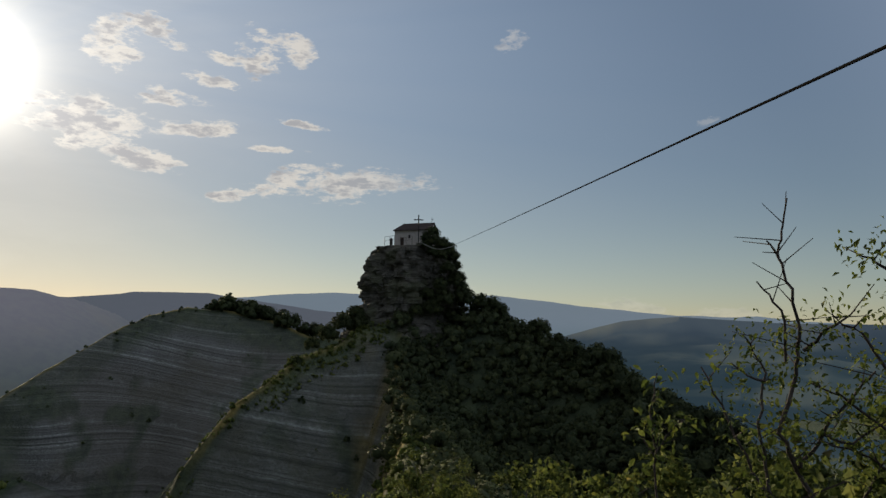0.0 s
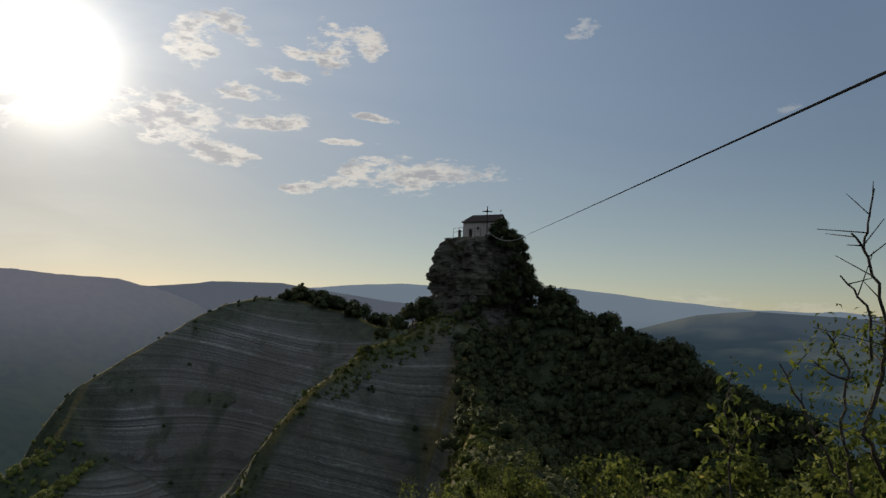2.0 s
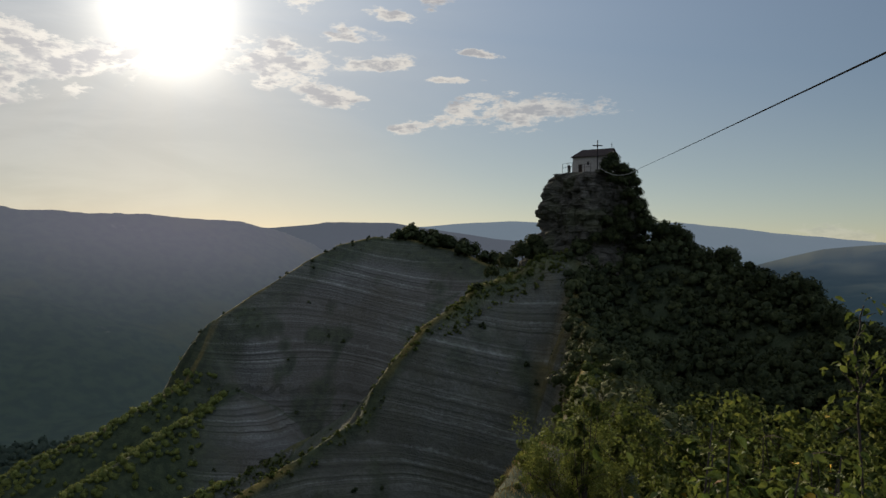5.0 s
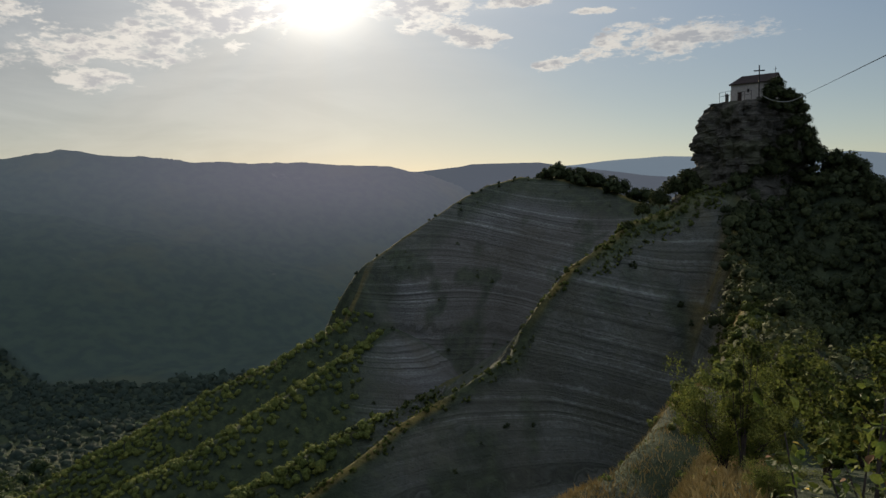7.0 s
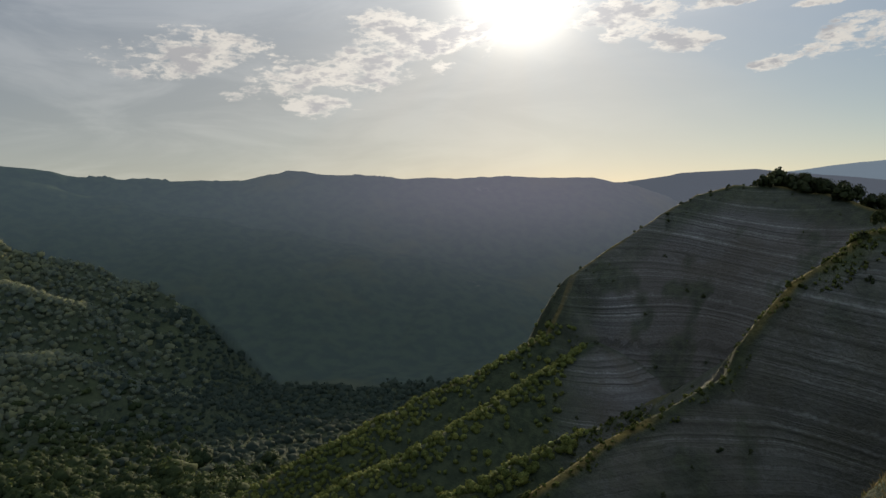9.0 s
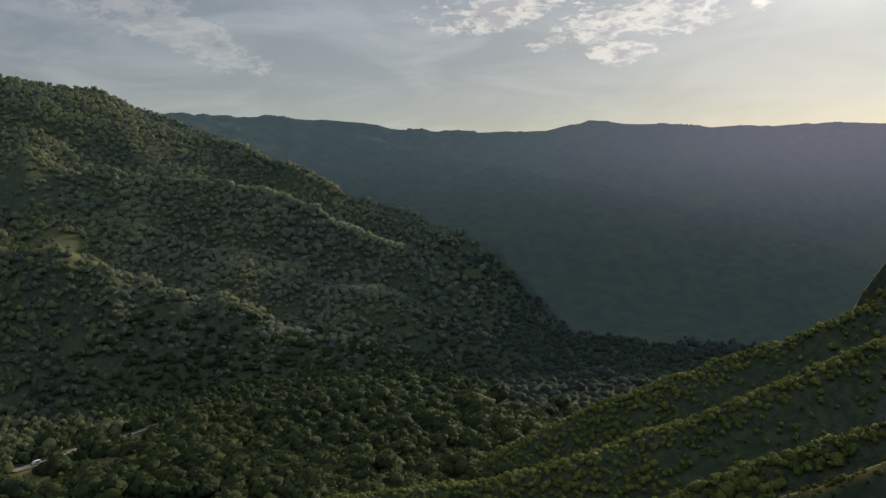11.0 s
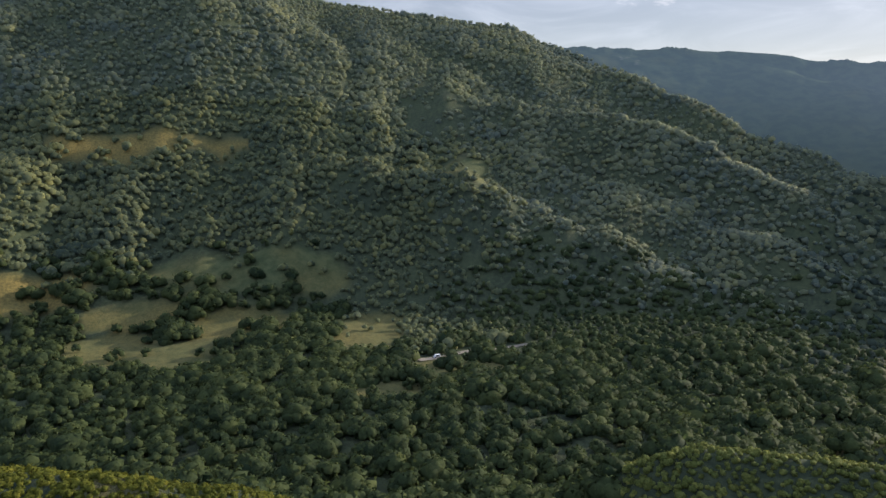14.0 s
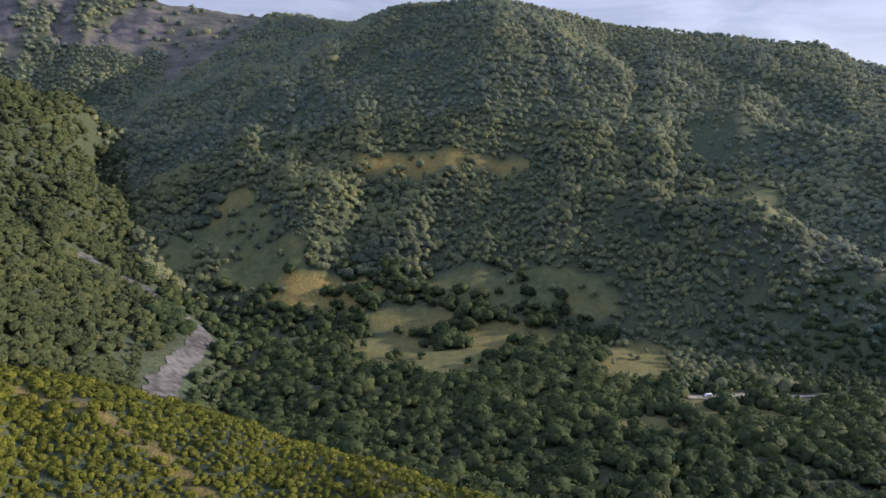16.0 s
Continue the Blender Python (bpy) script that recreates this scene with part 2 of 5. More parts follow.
def ground_material():
    """Bedded rock, dry grass, green turf and forest soil, told apart by what covers the ground."""
    m, g, bsdf, out = material("ground_cover", 0.95)
    p = place(g)
    cover = g.attr("cover")
    sep = g.node("ShaderNodeSeparateColor")
    g.tree.links.new(cover.outputs["Color"], sep.inputs[0])
    rock, dry, green = sep.outputs[0], sep.outputs[1], sep.outputs[2]
    bed = g.attr("bed").outputs["Fac"]
    line = g.node("ShaderNodeCombineXYZ")
    rough_line = g.math("ADD", bed, g.math("MULTIPLY", g.noise(p, 0.05, 2.0), 0.5))
    g.put(line.inputs[2], rough_line)
    thin = g.noise(line.outputs[0], 0.78, 4.0, 0.7)
    thick = g.noise(line.outputs[0], 0.22, 2.0, 0.6)
    speck = g.noise(p, 1.1, 7.0, 0.65)
    stain = g.noise(p, 0.07, 4.0, 0.6)
    # bed colours; the thin dark lines also paint in shadow under the ledges
    stone = g.mix(g.ramp(thin, 0.41, 0.475), rgb(0.036, 0.036, 0.033), rgb(0.165, 0.166, 0.153))
    stone = g.mix(g.ramp(thin, 0.52, 0.60, 0.0, 0.85), stone, rgb(0.34, 0.355, 0.335))
    stone = g.mix(g.ramp(thick, 0.42, 0.6), g.mix(0.55, stone, rgb(0.07, 0.07, 0.068)), stone)
    stone = g.mix(g.ramp(speck, 0.38, 0.62, 0.6, 0.0), stone, rgb(0.085, 0.085, 0.076))
    stone = g.mix(g.ramp(stain, 0.48, 0.66, 0.0, 0.45), stone, rgb(0.085, 0.078, 0.055))
    pale = g.noise(p, 0.022, 3.0, 0.5)
    stone = g.mix(g.ramp(pale, 0.40, 0.58, 0.55, 0.0), stone, rgb(0.075, 0.068, 0.055))
    # far scree: plain grey rubble, paler down its runnels
    runnel = g.noise(g.vec("MULTIPLY", p, (0.05, 0.02, 0.006)), 1.0, 5.0, 0.65)
    scree = g.mix(g.ramp(runnel, 0.36, 0.62), rgb(0.045, 0.045, 0.047), rgb(0.125, 0.108, 0.092))
    stone = g.mix(g.ramp(g.vec("LENGTH", p), 800.0, 1000.0), stone, scree)
    soil = g.mix(g.ramp(g.noise(p, 0.35, 5.0), 0.4, 0.65), rgb(0.026, 0.036, 0.022), rgb(0.048, 0.060, 0.032))
    straw = g.mix(g.ramp(g.noise(p, 0.5, 6.0, 0.7), 0.35, 0.65), rgb(0.098, 0.078, 0.025), rgb(0.190, 0.145, 0.044))
    turf = g.mix(g.ramp(g.noise(p, 0.16, 5.0, 0.6), 0.35, 0.65), rgb(0.040, 0.056, 0.024), rgb(0.072, 0.084, 0.036))
    c = g.mix(green, soil, turf)
    c = g.mix(dry, c, straw)
    c = g.mix(rock, c, stone)
    g.put(bsdf.inputs["Base Color"], c)
    relief(g, bsdf, g.math("ADD", g.math("MULTIPLY", thin, rock), g.math("MULTIPLY", speck, 0.5)), 1.0, 1.1)
    return m


def painted_haze_material(name, colour, veil, scale, pale=1.8):
    """Hills far off, with the bright air before them painted on as emission."""
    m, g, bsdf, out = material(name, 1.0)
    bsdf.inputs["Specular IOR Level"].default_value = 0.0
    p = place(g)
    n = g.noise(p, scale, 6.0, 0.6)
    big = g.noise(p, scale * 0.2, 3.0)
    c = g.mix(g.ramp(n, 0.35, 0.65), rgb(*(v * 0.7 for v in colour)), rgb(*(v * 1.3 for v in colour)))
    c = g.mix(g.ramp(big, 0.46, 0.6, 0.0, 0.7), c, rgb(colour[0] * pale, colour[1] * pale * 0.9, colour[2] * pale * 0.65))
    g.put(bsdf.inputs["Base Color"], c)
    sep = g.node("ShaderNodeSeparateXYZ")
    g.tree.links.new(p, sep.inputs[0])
    # this glow stands in for haze, fainter low down
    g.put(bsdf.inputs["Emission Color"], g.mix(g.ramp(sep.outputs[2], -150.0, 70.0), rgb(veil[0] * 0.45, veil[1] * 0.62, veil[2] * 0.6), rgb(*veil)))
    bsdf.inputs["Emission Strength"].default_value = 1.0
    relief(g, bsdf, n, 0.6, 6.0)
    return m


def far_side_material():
    """Woods whose emission paints evening haze, brighter towards the sun, with height and distance."""
    m, g, bsdf, out = material("painted_haze_valley_woods", 1.0)
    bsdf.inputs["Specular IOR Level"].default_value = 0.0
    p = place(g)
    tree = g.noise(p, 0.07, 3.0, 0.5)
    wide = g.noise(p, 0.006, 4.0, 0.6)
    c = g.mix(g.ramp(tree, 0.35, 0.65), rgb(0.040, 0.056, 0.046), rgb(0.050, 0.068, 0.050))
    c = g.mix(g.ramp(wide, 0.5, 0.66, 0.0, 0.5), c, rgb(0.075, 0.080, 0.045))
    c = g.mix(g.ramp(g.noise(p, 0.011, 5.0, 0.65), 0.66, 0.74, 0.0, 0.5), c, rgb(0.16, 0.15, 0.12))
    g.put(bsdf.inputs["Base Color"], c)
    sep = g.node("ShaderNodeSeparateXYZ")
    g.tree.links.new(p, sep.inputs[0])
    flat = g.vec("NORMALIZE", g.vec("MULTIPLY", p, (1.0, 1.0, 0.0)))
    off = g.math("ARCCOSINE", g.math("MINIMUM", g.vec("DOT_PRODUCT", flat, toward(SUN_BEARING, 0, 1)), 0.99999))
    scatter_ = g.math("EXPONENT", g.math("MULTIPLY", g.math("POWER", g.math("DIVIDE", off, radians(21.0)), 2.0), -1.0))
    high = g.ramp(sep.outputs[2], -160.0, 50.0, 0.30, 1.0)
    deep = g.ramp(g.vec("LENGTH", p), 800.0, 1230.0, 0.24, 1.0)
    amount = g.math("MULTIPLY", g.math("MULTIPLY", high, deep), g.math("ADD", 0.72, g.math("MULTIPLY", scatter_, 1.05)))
    # the surface itself glows in place of lit air before it
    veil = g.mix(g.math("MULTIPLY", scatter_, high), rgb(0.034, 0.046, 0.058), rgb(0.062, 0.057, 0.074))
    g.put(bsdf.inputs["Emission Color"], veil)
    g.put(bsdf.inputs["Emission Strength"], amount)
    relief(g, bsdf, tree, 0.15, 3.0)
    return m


GROUND = ground_material()
# forest and upland leaf colours are paled and blued to imitate haze
HAZED_FOREST = leafy("haze_tinted_forest_leaves", (0.080, 0.112, 0.080), (0.215, 0.230, 0.100), 0.8, 0.55, 0.012, 0.5, 0.22, 0.3)
HAZED_UPLAND = leafy("haze_tinted_upland_leaves", (0.122, 0.160, 0.136), (0.245, 0.265, 0.145), 0.8, 0.6, 0.010, 0.4, 0.12, 0.25)
# sunlight is put into this yellow-green leaf colour
SUNNY = leafy("sun_tinted_leaves", (0.042, 0.060, 0.026), (0.098, 0.116, 0.044), 0.8, 0.4, 0.02, 0.8)
# leaf colour darkened for the shade among the valley trees
VALLEY = leafy("shade_darkened_valley_leaves", (0.024, 0.042, 0.020), (0.068, 0.090, 0.032), 0.8, 0.45, 0.02, 0.6, 0.25, 0.35)
# leaves at the valley mouth: haze mixed into the colour, contrast kept low
HAZED_MOUTH = leafy("haze_tinted_mouth_leaves", (0.050, 0.074, 0.058), (0.072, 0.098, 0.070), 0.8, 0.6, 0.012, 0.5, 0.2, 0.2)
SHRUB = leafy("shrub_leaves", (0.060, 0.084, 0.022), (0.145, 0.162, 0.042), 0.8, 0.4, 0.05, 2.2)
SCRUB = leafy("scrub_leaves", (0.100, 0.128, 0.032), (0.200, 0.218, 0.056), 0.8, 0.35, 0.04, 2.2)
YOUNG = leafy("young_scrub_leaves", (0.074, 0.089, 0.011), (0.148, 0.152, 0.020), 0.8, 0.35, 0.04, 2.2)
BARK = plain("bark", (0.075, 0.062, 0.05), 0.95, grain=0.4, scale=14.0, bump=0.6, depth=0.01)
YELLOW = plain("yellowed_leaf", (0.42, 0.26, 0.03), 0.5, grain=0.3, scale=20.0, bump=0.0)
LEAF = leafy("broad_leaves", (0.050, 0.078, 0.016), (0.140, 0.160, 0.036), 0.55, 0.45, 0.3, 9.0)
# darker leaf colour with the shade of the backlit hill put into it
SHADY = leafy("shade_darkened_hill_leaves", (0.026, 0.037, 0.017), (0.064, 0.075, 0.029), 0.75, 0.25, 0.03, 1.5, 0.4, 0.6)
TWIG = plain("dark_twig_bark", (0.055, 0.045, 0.04), 0.9, grain=0.4, scale=40.0, bump=0.4, depth=0.003)
GRAVEL = plain("pale_river_gravel", (0.070, 0.070, 0.066), 0.95, grain=0.6, scale=0.22, bump=0.5, depth=0.2)
ROAD = plain("dusty_gravel_road", (0.17, 0.155, 0.125), 0.95, grain=0.2, scale=0.8, bump=0.3, depth=0.05)
STRAW = plain("dry_grass_blades", (0.30, 0.22, 0.09), 0.9, grain=0.35, scale=2.0, bump=0.0)
WHITE_PAINT = plain("white_car_paint", (0.55, 0.55, 0.54), 0.4, grain=0.05)
DARK_GLASS = plain("dark_window_glass", (0.02, 0.02, 0.025), 0.1, grain=0.1, bump=0.0)
RUBBER = plain("black_rubber", (0.02, 0.02, 0.02), 0.9)
FAR_RIDGE = painted_haze_material("painted_haze_ridge", (0.004, 0.005, 0.005), (0.086, 0.098, 0.122), 0.02, 1.2)
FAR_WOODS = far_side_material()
FAR_BLUE = painted_haze_material("painted_haze_mountain", (0.006, 0.007, 0.008), (0.150, 0.190, 0.232), 0.006, 1.2)
FAR_PLAIN = painted_haze_material("painted_haze_plain", (0.008, 0.009, 0.009), (0.038, 0.055, 0.078), 0.006, 9.0)
WHITEWASH = plain("whitewashed_plaster", (0.38, 0.35, 0.32), 0.9, grain=0.15, scale=2.0, bump=0.25, depth=0.01)
ROOF_TIN = plain("brown_painted_sheet", (0.034, 0.024, 0.022), 0.7, grain=0.25, scale=3.0, bump=0.1)
IRON = plain("dark_iron", (0.035, 0.033, 0.032), 0.6, metal=0.6, grain=0.3, scale=8.0, bump=0.1)
DOORWOOD = plain("dark_door_wood", (0.05, 0.035, 0.03), 0.8, grain=0.4, scale=9.0)
PALE_CABLE = plain("pale_worn_cable", (0.30, 0.29, 0.27), 0.7, grain=0.2, scale=30.0, bump=0.0)
CABLE_STEEL = plain("black_cable", (0.012, 0.012, 0.013), 1.0, grain=0.2, scale=30.0, bump=0.0)
CABLE_STEEL.node_tree.nodes["Principled BSDF"].inputs["Specular IOR Level"].default_value = 0.0

# ---- the lie of the land ----
import functools

def lattice(x, y, seed):
    """Smooth value noise between 0 and 1 on a unit grid."""
    xi, yi = np.floor(x).astype(np.int64), np.floor(y).astype(np.int64)
    fx, fy = x - xi, y - yi
    fx, fy = fx * fx * (3 - 2 * fx), fy * fy * (3 - 2 * fy)

    def at(a, b):
        n = (a * 374761393 + b * 668265263 + seed * 974711) & 0xFFFFFFFF
        n = ((n ^ (n >> 13)) * 1274126177) & 0xFFFFFFFF
        return ((n ^ (n >> 16)) & 0xFFFF) / 65535.0

    top = at(xi, yi) * (1 - fx) + at(xi + 1, yi) * fx
    low = at(xi, yi + 1) * (1 - fx) + at(xi + 1, yi + 1) * fx
    return top * (1 - fy) + low * fy


def fractal(x, y, size, octaves=4, seed=1):
    """Noise between about -1 and 1 with its largest lumps of that size in metres."""
    total, weight, norm = 0.0, 1.0, 0.0
    for k in range(octaves):
        total = total + weight * (2 * lattice(x / size + 17.3 * k, y / size - 9.1 * k, seed + k) - 1)
        norm += weight
        weight, size = weight * 0.5, size * 0.47
    return total / norm


# Crests: bearing, rise, distance, and the fall of the near side; then the fall of the far side and the roundness.
CRESTS = {
    "saddle": ([(30, -27, 20, 0.8), (18, -23.4, 28, 0.75), (15, -21.8, 30, 0.7), (11.5, -19.7, 34, 0.65), (9, -17.2, 38, 0.6), (7.4, -15.0, 42, 0.55), (6.4, -13.9, 46, 0.5), (5.0, -13.1, 52, 0.48), (3.6, -12.8, 60, 0.45), (2.6, -12.1, 78, 0.4),
                (2.4, -10.6, 104, 0.5), (3.4, -6.2, 140, 0.6), (4.4, -2.0, 168, 0.7), (4.8, 0.2, 184, 0.7)], 2.8, 1.5),
    "tower_hill": ([(5.0, 1.2, 192, 1.25), (1.0, 1.0, 190, 0.8), (-3.3, 0.9, 184, 0.7), (-5.0, 0.2, 180, 0.7), (-9.8, -2.1, 166, 0.65),
                    (-12.9, -3.6, 152, 0.6), (-14.2, -5.6, 143, 0.6), (-18.7, -7.6, 132, 0.55), (-24, -10.5, 118, 0.5), (-34, -13, 105, 0.5)], 0.7, 3.0),
    "spur": ([(4.0, 0.6, 180, 0.8), (6.5, 0.1, 176, 0.95), (8.5, -1.2, 172, 1.0), (11.3, -2.2, 168, 1.05), (12.3, -3.1, 166, 1.1), (15.4, -5.3, 161, 1.15), (17.6, -8.0, 157, 1.2),
              (18.9, -9.9, 154, 1.2), (19.8, -12.1, 151, 1.1), (22.4, -13.6, 147, 1.0), (25.5, -15.2, 143, 0.95), (29, -17.2, 138, 0.9), (31.3, -18.9, 134, 0.9),
              (35.2, -21.1, 130, 0.9), (45, -25, 122, 0.9)], 1.3, 1.0),
    "middle_spur": ([(22.2, -12.6, 232, 1.2), (26.3, -14.7, 212, 1.2), (31.2, -16.8, 198, 1.1), (35.1, -18.6, 188, 1.0), (41.9, -21.3, 178, 1.0), (52, -27, 168, 1.0)], 1.2, 1.5),
    "knoll": ([(6, -1.0, 290, 0.6), (10.5, -0.5, 300, 0.8), (13.3, 0.7, 310, 1.0), (16.5, 1.4, 320, 1.05), (19.2, 1.7, 325, 1.1), (21.8, 1.1, 325, 1.1), (24.4, -0.4, 322, 1.1),
               (27, -2.1, 318, 1.1), (28.8, -3.2, 315, 1.1), (30.7, -4.6, 312, 1.05), (31.4, -6.4, 308, 1.0), (32.7, -9.0, 304, 0.9), (35.3, -10.5, 302, 0.8), (38.7, -12.3, 300, 0.7),
              (45.6, -15.0, 295, 0.65), (53.9, -18.6, 285, 0.6), (61, -21.7, 275, 0.6), (65.6, -23.6, 272, 0.6), (76, -28, 268, 0.6)], 0.9, 3.0),
    "green_spur": ([(29.3, -9.8, 276, 0.8), (32.8, -12.2, 262, 0.75), (37.5, -14.8, 250, 0.7), (45.6, -18.6, 236, 0.65), (52, -21.2, 226, 0.6), (61, -23.2, 222, 0.6), (67, -23.6, 222, 0.6),
                    (72, -23.8, 223, 0.6), (78, -26.0, 225, 0.6), (82, -29.5, 226, 0.6)], 0.6, 3.0),
    "home_slope": ([(175, -7, 90, 0.5), (158, -11, 105, 0.45), (144.5, -16.2, 112, 0.4), (139.4, -17.6, 108, 0.4), (135, -19.2, 106, 0.4), (129.8, -21.2, 103, 0.4), (125.6, -23.2, 101, 0.4), (120.3, -24.6, 98, 0.42), (116.7, -26.2, 95, 0.45), (110, -27.4, 91, 0.5), (98, -32, 86, 0.6)], 0.7, 4.0),
    "left_slope": ([(184, 8, 420, 0.5), (170, 3, 520, 0.5), (159, 2.6, 640, 0.5), (152, 4.2, 800, 0.5), (145, 3.8, 880, 0.5), (141.3, 3.1, 910, 0.5), (139, 1.7, 920, 0.5), (137.6, -0.2, 920, 0.5), (137, -3.5, 905, 0.5)], 0.8, 9.0),
    "mound": ([(118, -5.0, 770, 0.65), (110, -4.0, 755, 0.85), (103, -3.7, 740, 0.95), (95, -4.2, 715, 0.9), (90.9, -5.2, 695, 0.75), (86.8, -7.0, 675, 0.6), (82.5, -8.7, 660, 0.5), (78, -10.0, 645, 0.5), (71.5, -12.7, 620, 0.5),
               (63, -16.3, 540, 0.5)], 0.12, 12.0),
    "toe": ([(91, -4.6, 810, 0.4), (85.6, -3.9, 785, 0.45), (80.8, -5.0, 765, 0.5), (75.8, -6.1, 740, 0.5), (69.8, -8.8, 700, 0.5), (63.7, -11.4, 655, 0.5), (59.4, -13.0, 622, 0.5), (53, -14.8, 590, 0.45), (47, -15.5, 570, 0.4)], 0.35, 8.0),
    "shady_hump": ([(94, 0.0, 915, 0.5), (87, 0.4, 905, 0.7), (82.8, -0.5, 890, 0.8), (79.6, -0.3, 880, 0.85), (76.0, -1.5, 850, 0.75), (72, -3.5, 830, 0.65), (67.6, -6.2, 800, 0.5), (63.4, -9.3, 770, 0.5), (60, -11.2, 750, 0.5),
                    (57, -12.6, 735, 0.5)], 0.4, 8.0),
    "far_spur": ([(85.5, 4.4, 1190, 0.5), (81, 2.7, 1120, 0.5), (78.2, 2.1, 1080, 0.5), (74.5, 0.4, 1030, 0.5), (71.2, -1.7, 980, 0.5), (67, -5.0, 920, 0.5), (64, -7.3, 880, 0.5), (59, -10.6, 825, 0.5)], 0.55, 8.0),
    "upper_lump": ([(126, 0.5, 900, 0.5), (116.8, 2.4, 930, 0.5), (108.5, 5.2, 1000, 0.5), (100, 4.4, 1000, 0.5), (94, 2.2, 960, 0.5)], 0.2, 10.0),
    "skyline": ([(150, 9.6, 1900, 0.5), (143, 9.4, 1800, 0.5), (136, 8.9, 1650, 0.5), (130, 8.5, 1600, 0.5), (125, 8.15, 1500, 0.5), (120, 7.8, 1250, 0.52), (116, 9.3, 1140, 0.55), (110, 9.7, 1120, 0.6), (101.5, 7.8, 1170, 0.55), (93, 6.7, 1190, 0.5),
                 (87.4, 6.0, 1220, 0.46), (84.9, 4.9, 1230, 0.44), (82.4, 4.65, 1230, 0.44), (76.4, 4.4, 1240, 0.46), (71.3, 4.05, 1260, 0.5), (67.9, 3.85, 1260, 0.55), (66.2, 3.35, 1260, 0.6), (62.4, 3.2, 1250, 0.6), (59.5, 3.05, 1250, 0.6), (55.4, 3.05, 1250, 0.6),
                 (52, 3.6, 1245, 0.6), (48, 3.25, 1240, 0.6), (44, 2.9, 1240, 0.6), (40, 2.85, 1250, 0.6), (35.6, 2.75, 1270, 0.6), (31.3, 2.55, 1290, 0.6), (29.1, 2.5, 1310, 0.6), (27.4, 2.0, 1340, 0.6), (24, 0.9, 1400, 0.6), (18, -2.0, 1500, 0.6)], 0.45, 10.0),
    "wall_spur": ([(71.3, 3.6, 1235, 0.4), (63.7, 1.7, 1150, 0.38), (59.4, 0.4, 1100, 0.38), (53.3, -0.5, 1060, 0.38), (47.4, -2.0, 1030, 0.38), (42, -3.3, 1010, 0.38), (38, -4.4, 1000, 0.38), (28, -8.0, 960, 0.38)], 0.15, 14.0),
    "behind": ([(-60, -6, 140, 0.5), (-100, -3, 300, 0.4), (-150, 6, 900, 0.4), (-185, 8, 900, 0.4)], 0.3, 10.0),
}
FLOOR = -152.0


def smooth_max(a, b, k):
    d = np.clip(0.5 + 0.5 * (a - b) / k, 0, 1)
    return b + (a - b) * d + k * d * (1 - d) * 0.5


def crest_height(x, y, points, far_fall, k, by_hand=False):
    pts = [(toward(b, e, d), s) for b, e, d, s in points]
    here = np.hypot(x, y)
    parts = []
    for (a, sa), (b, sb) in zip(pts, pts[1:]):
        dx, dy = b.x - a.x, b.y - a.y
        u = np.clip(((x - a.x) * dx + (y - a.y) * dy) / (dx * dx + dy * dy), 0, 1)
        cx, cy = a.x + u * dx, a.y + u * dy
        d = np.hypot(x - cx, y - cy)
        side = np.clip((here - np.hypot(cx, cy)) / np.maximum(d, 0.5), -1, 1) * 0.5 + 0.5
        if by_hand:
            side = np.clip((dx * (y - cy) - dy * (x - cx)) / math.hypot(dx, dy) / np.maximum(d, 0.5), -1, 1) * 0.5 + 0.5
        side = side * side * (3 - 2 * side)
        parts.append((d, a.z + u * (b.z - a.z), (sa + (sb - sa) * u) * (1 - side) + far_fall * side))
    best = functools.reduce(np.minimum, [q[0] for q in parts])
    # neighbouring stretches blend, so that no crease runs down the slope where one takes over from the next
    total, top, fall = 0.0, 0.0, 0.0
    for d, z, s in parts:
        w = ((best + 0.3) / (d + 0.3)) ** (7 if k > 5 else 16)
        total, top, fall = total + w, top + w * z, fall + w * s
    top, fall = top / total, fall / total
    soft = np.sqrt(best * best + k * k) - k
    return top - fall * soft, best


def raw_height(x, y):
    """Height of the ground, and how far each spot lies from the crests that carry bare rock."""
    r = np.hypot(x, y)
    h = FLOOR + 6 * fractal(x, y, 260, 3, 5) + np.clip((r - 900) / 2500, 0, 1) * -10
    h = h + np.clip((np.degrees(np.arctan2(-x, y)) - 118) / 20, 0, 1) * np.clip((r - 430) / 400, 0, 1) * 26
    near = {}
    for name, (points, far_fall, k) in CRESTS.items():
        top, d = crest_height(x, y, points, far_fall, k, name == "saddle")
        near[name] = (top, d)
        h = smooth_max(h, top, max(1.0, k * 0.8))
    hill = -1.75 - 0.30 * np.maximum(r - 1.5, 0)
    az = np.degrees(np.arctan2(-x, y))
    steep = np.clip((az - 6) / 22, 0, 1) * np.clip((175 - az) / 25, 0, 1)
    hill = hill - steep * 0.62 * np.maximum(r - 1.5, 0)
    h = smooth_max(h, hill, 1.0)
    return h, near


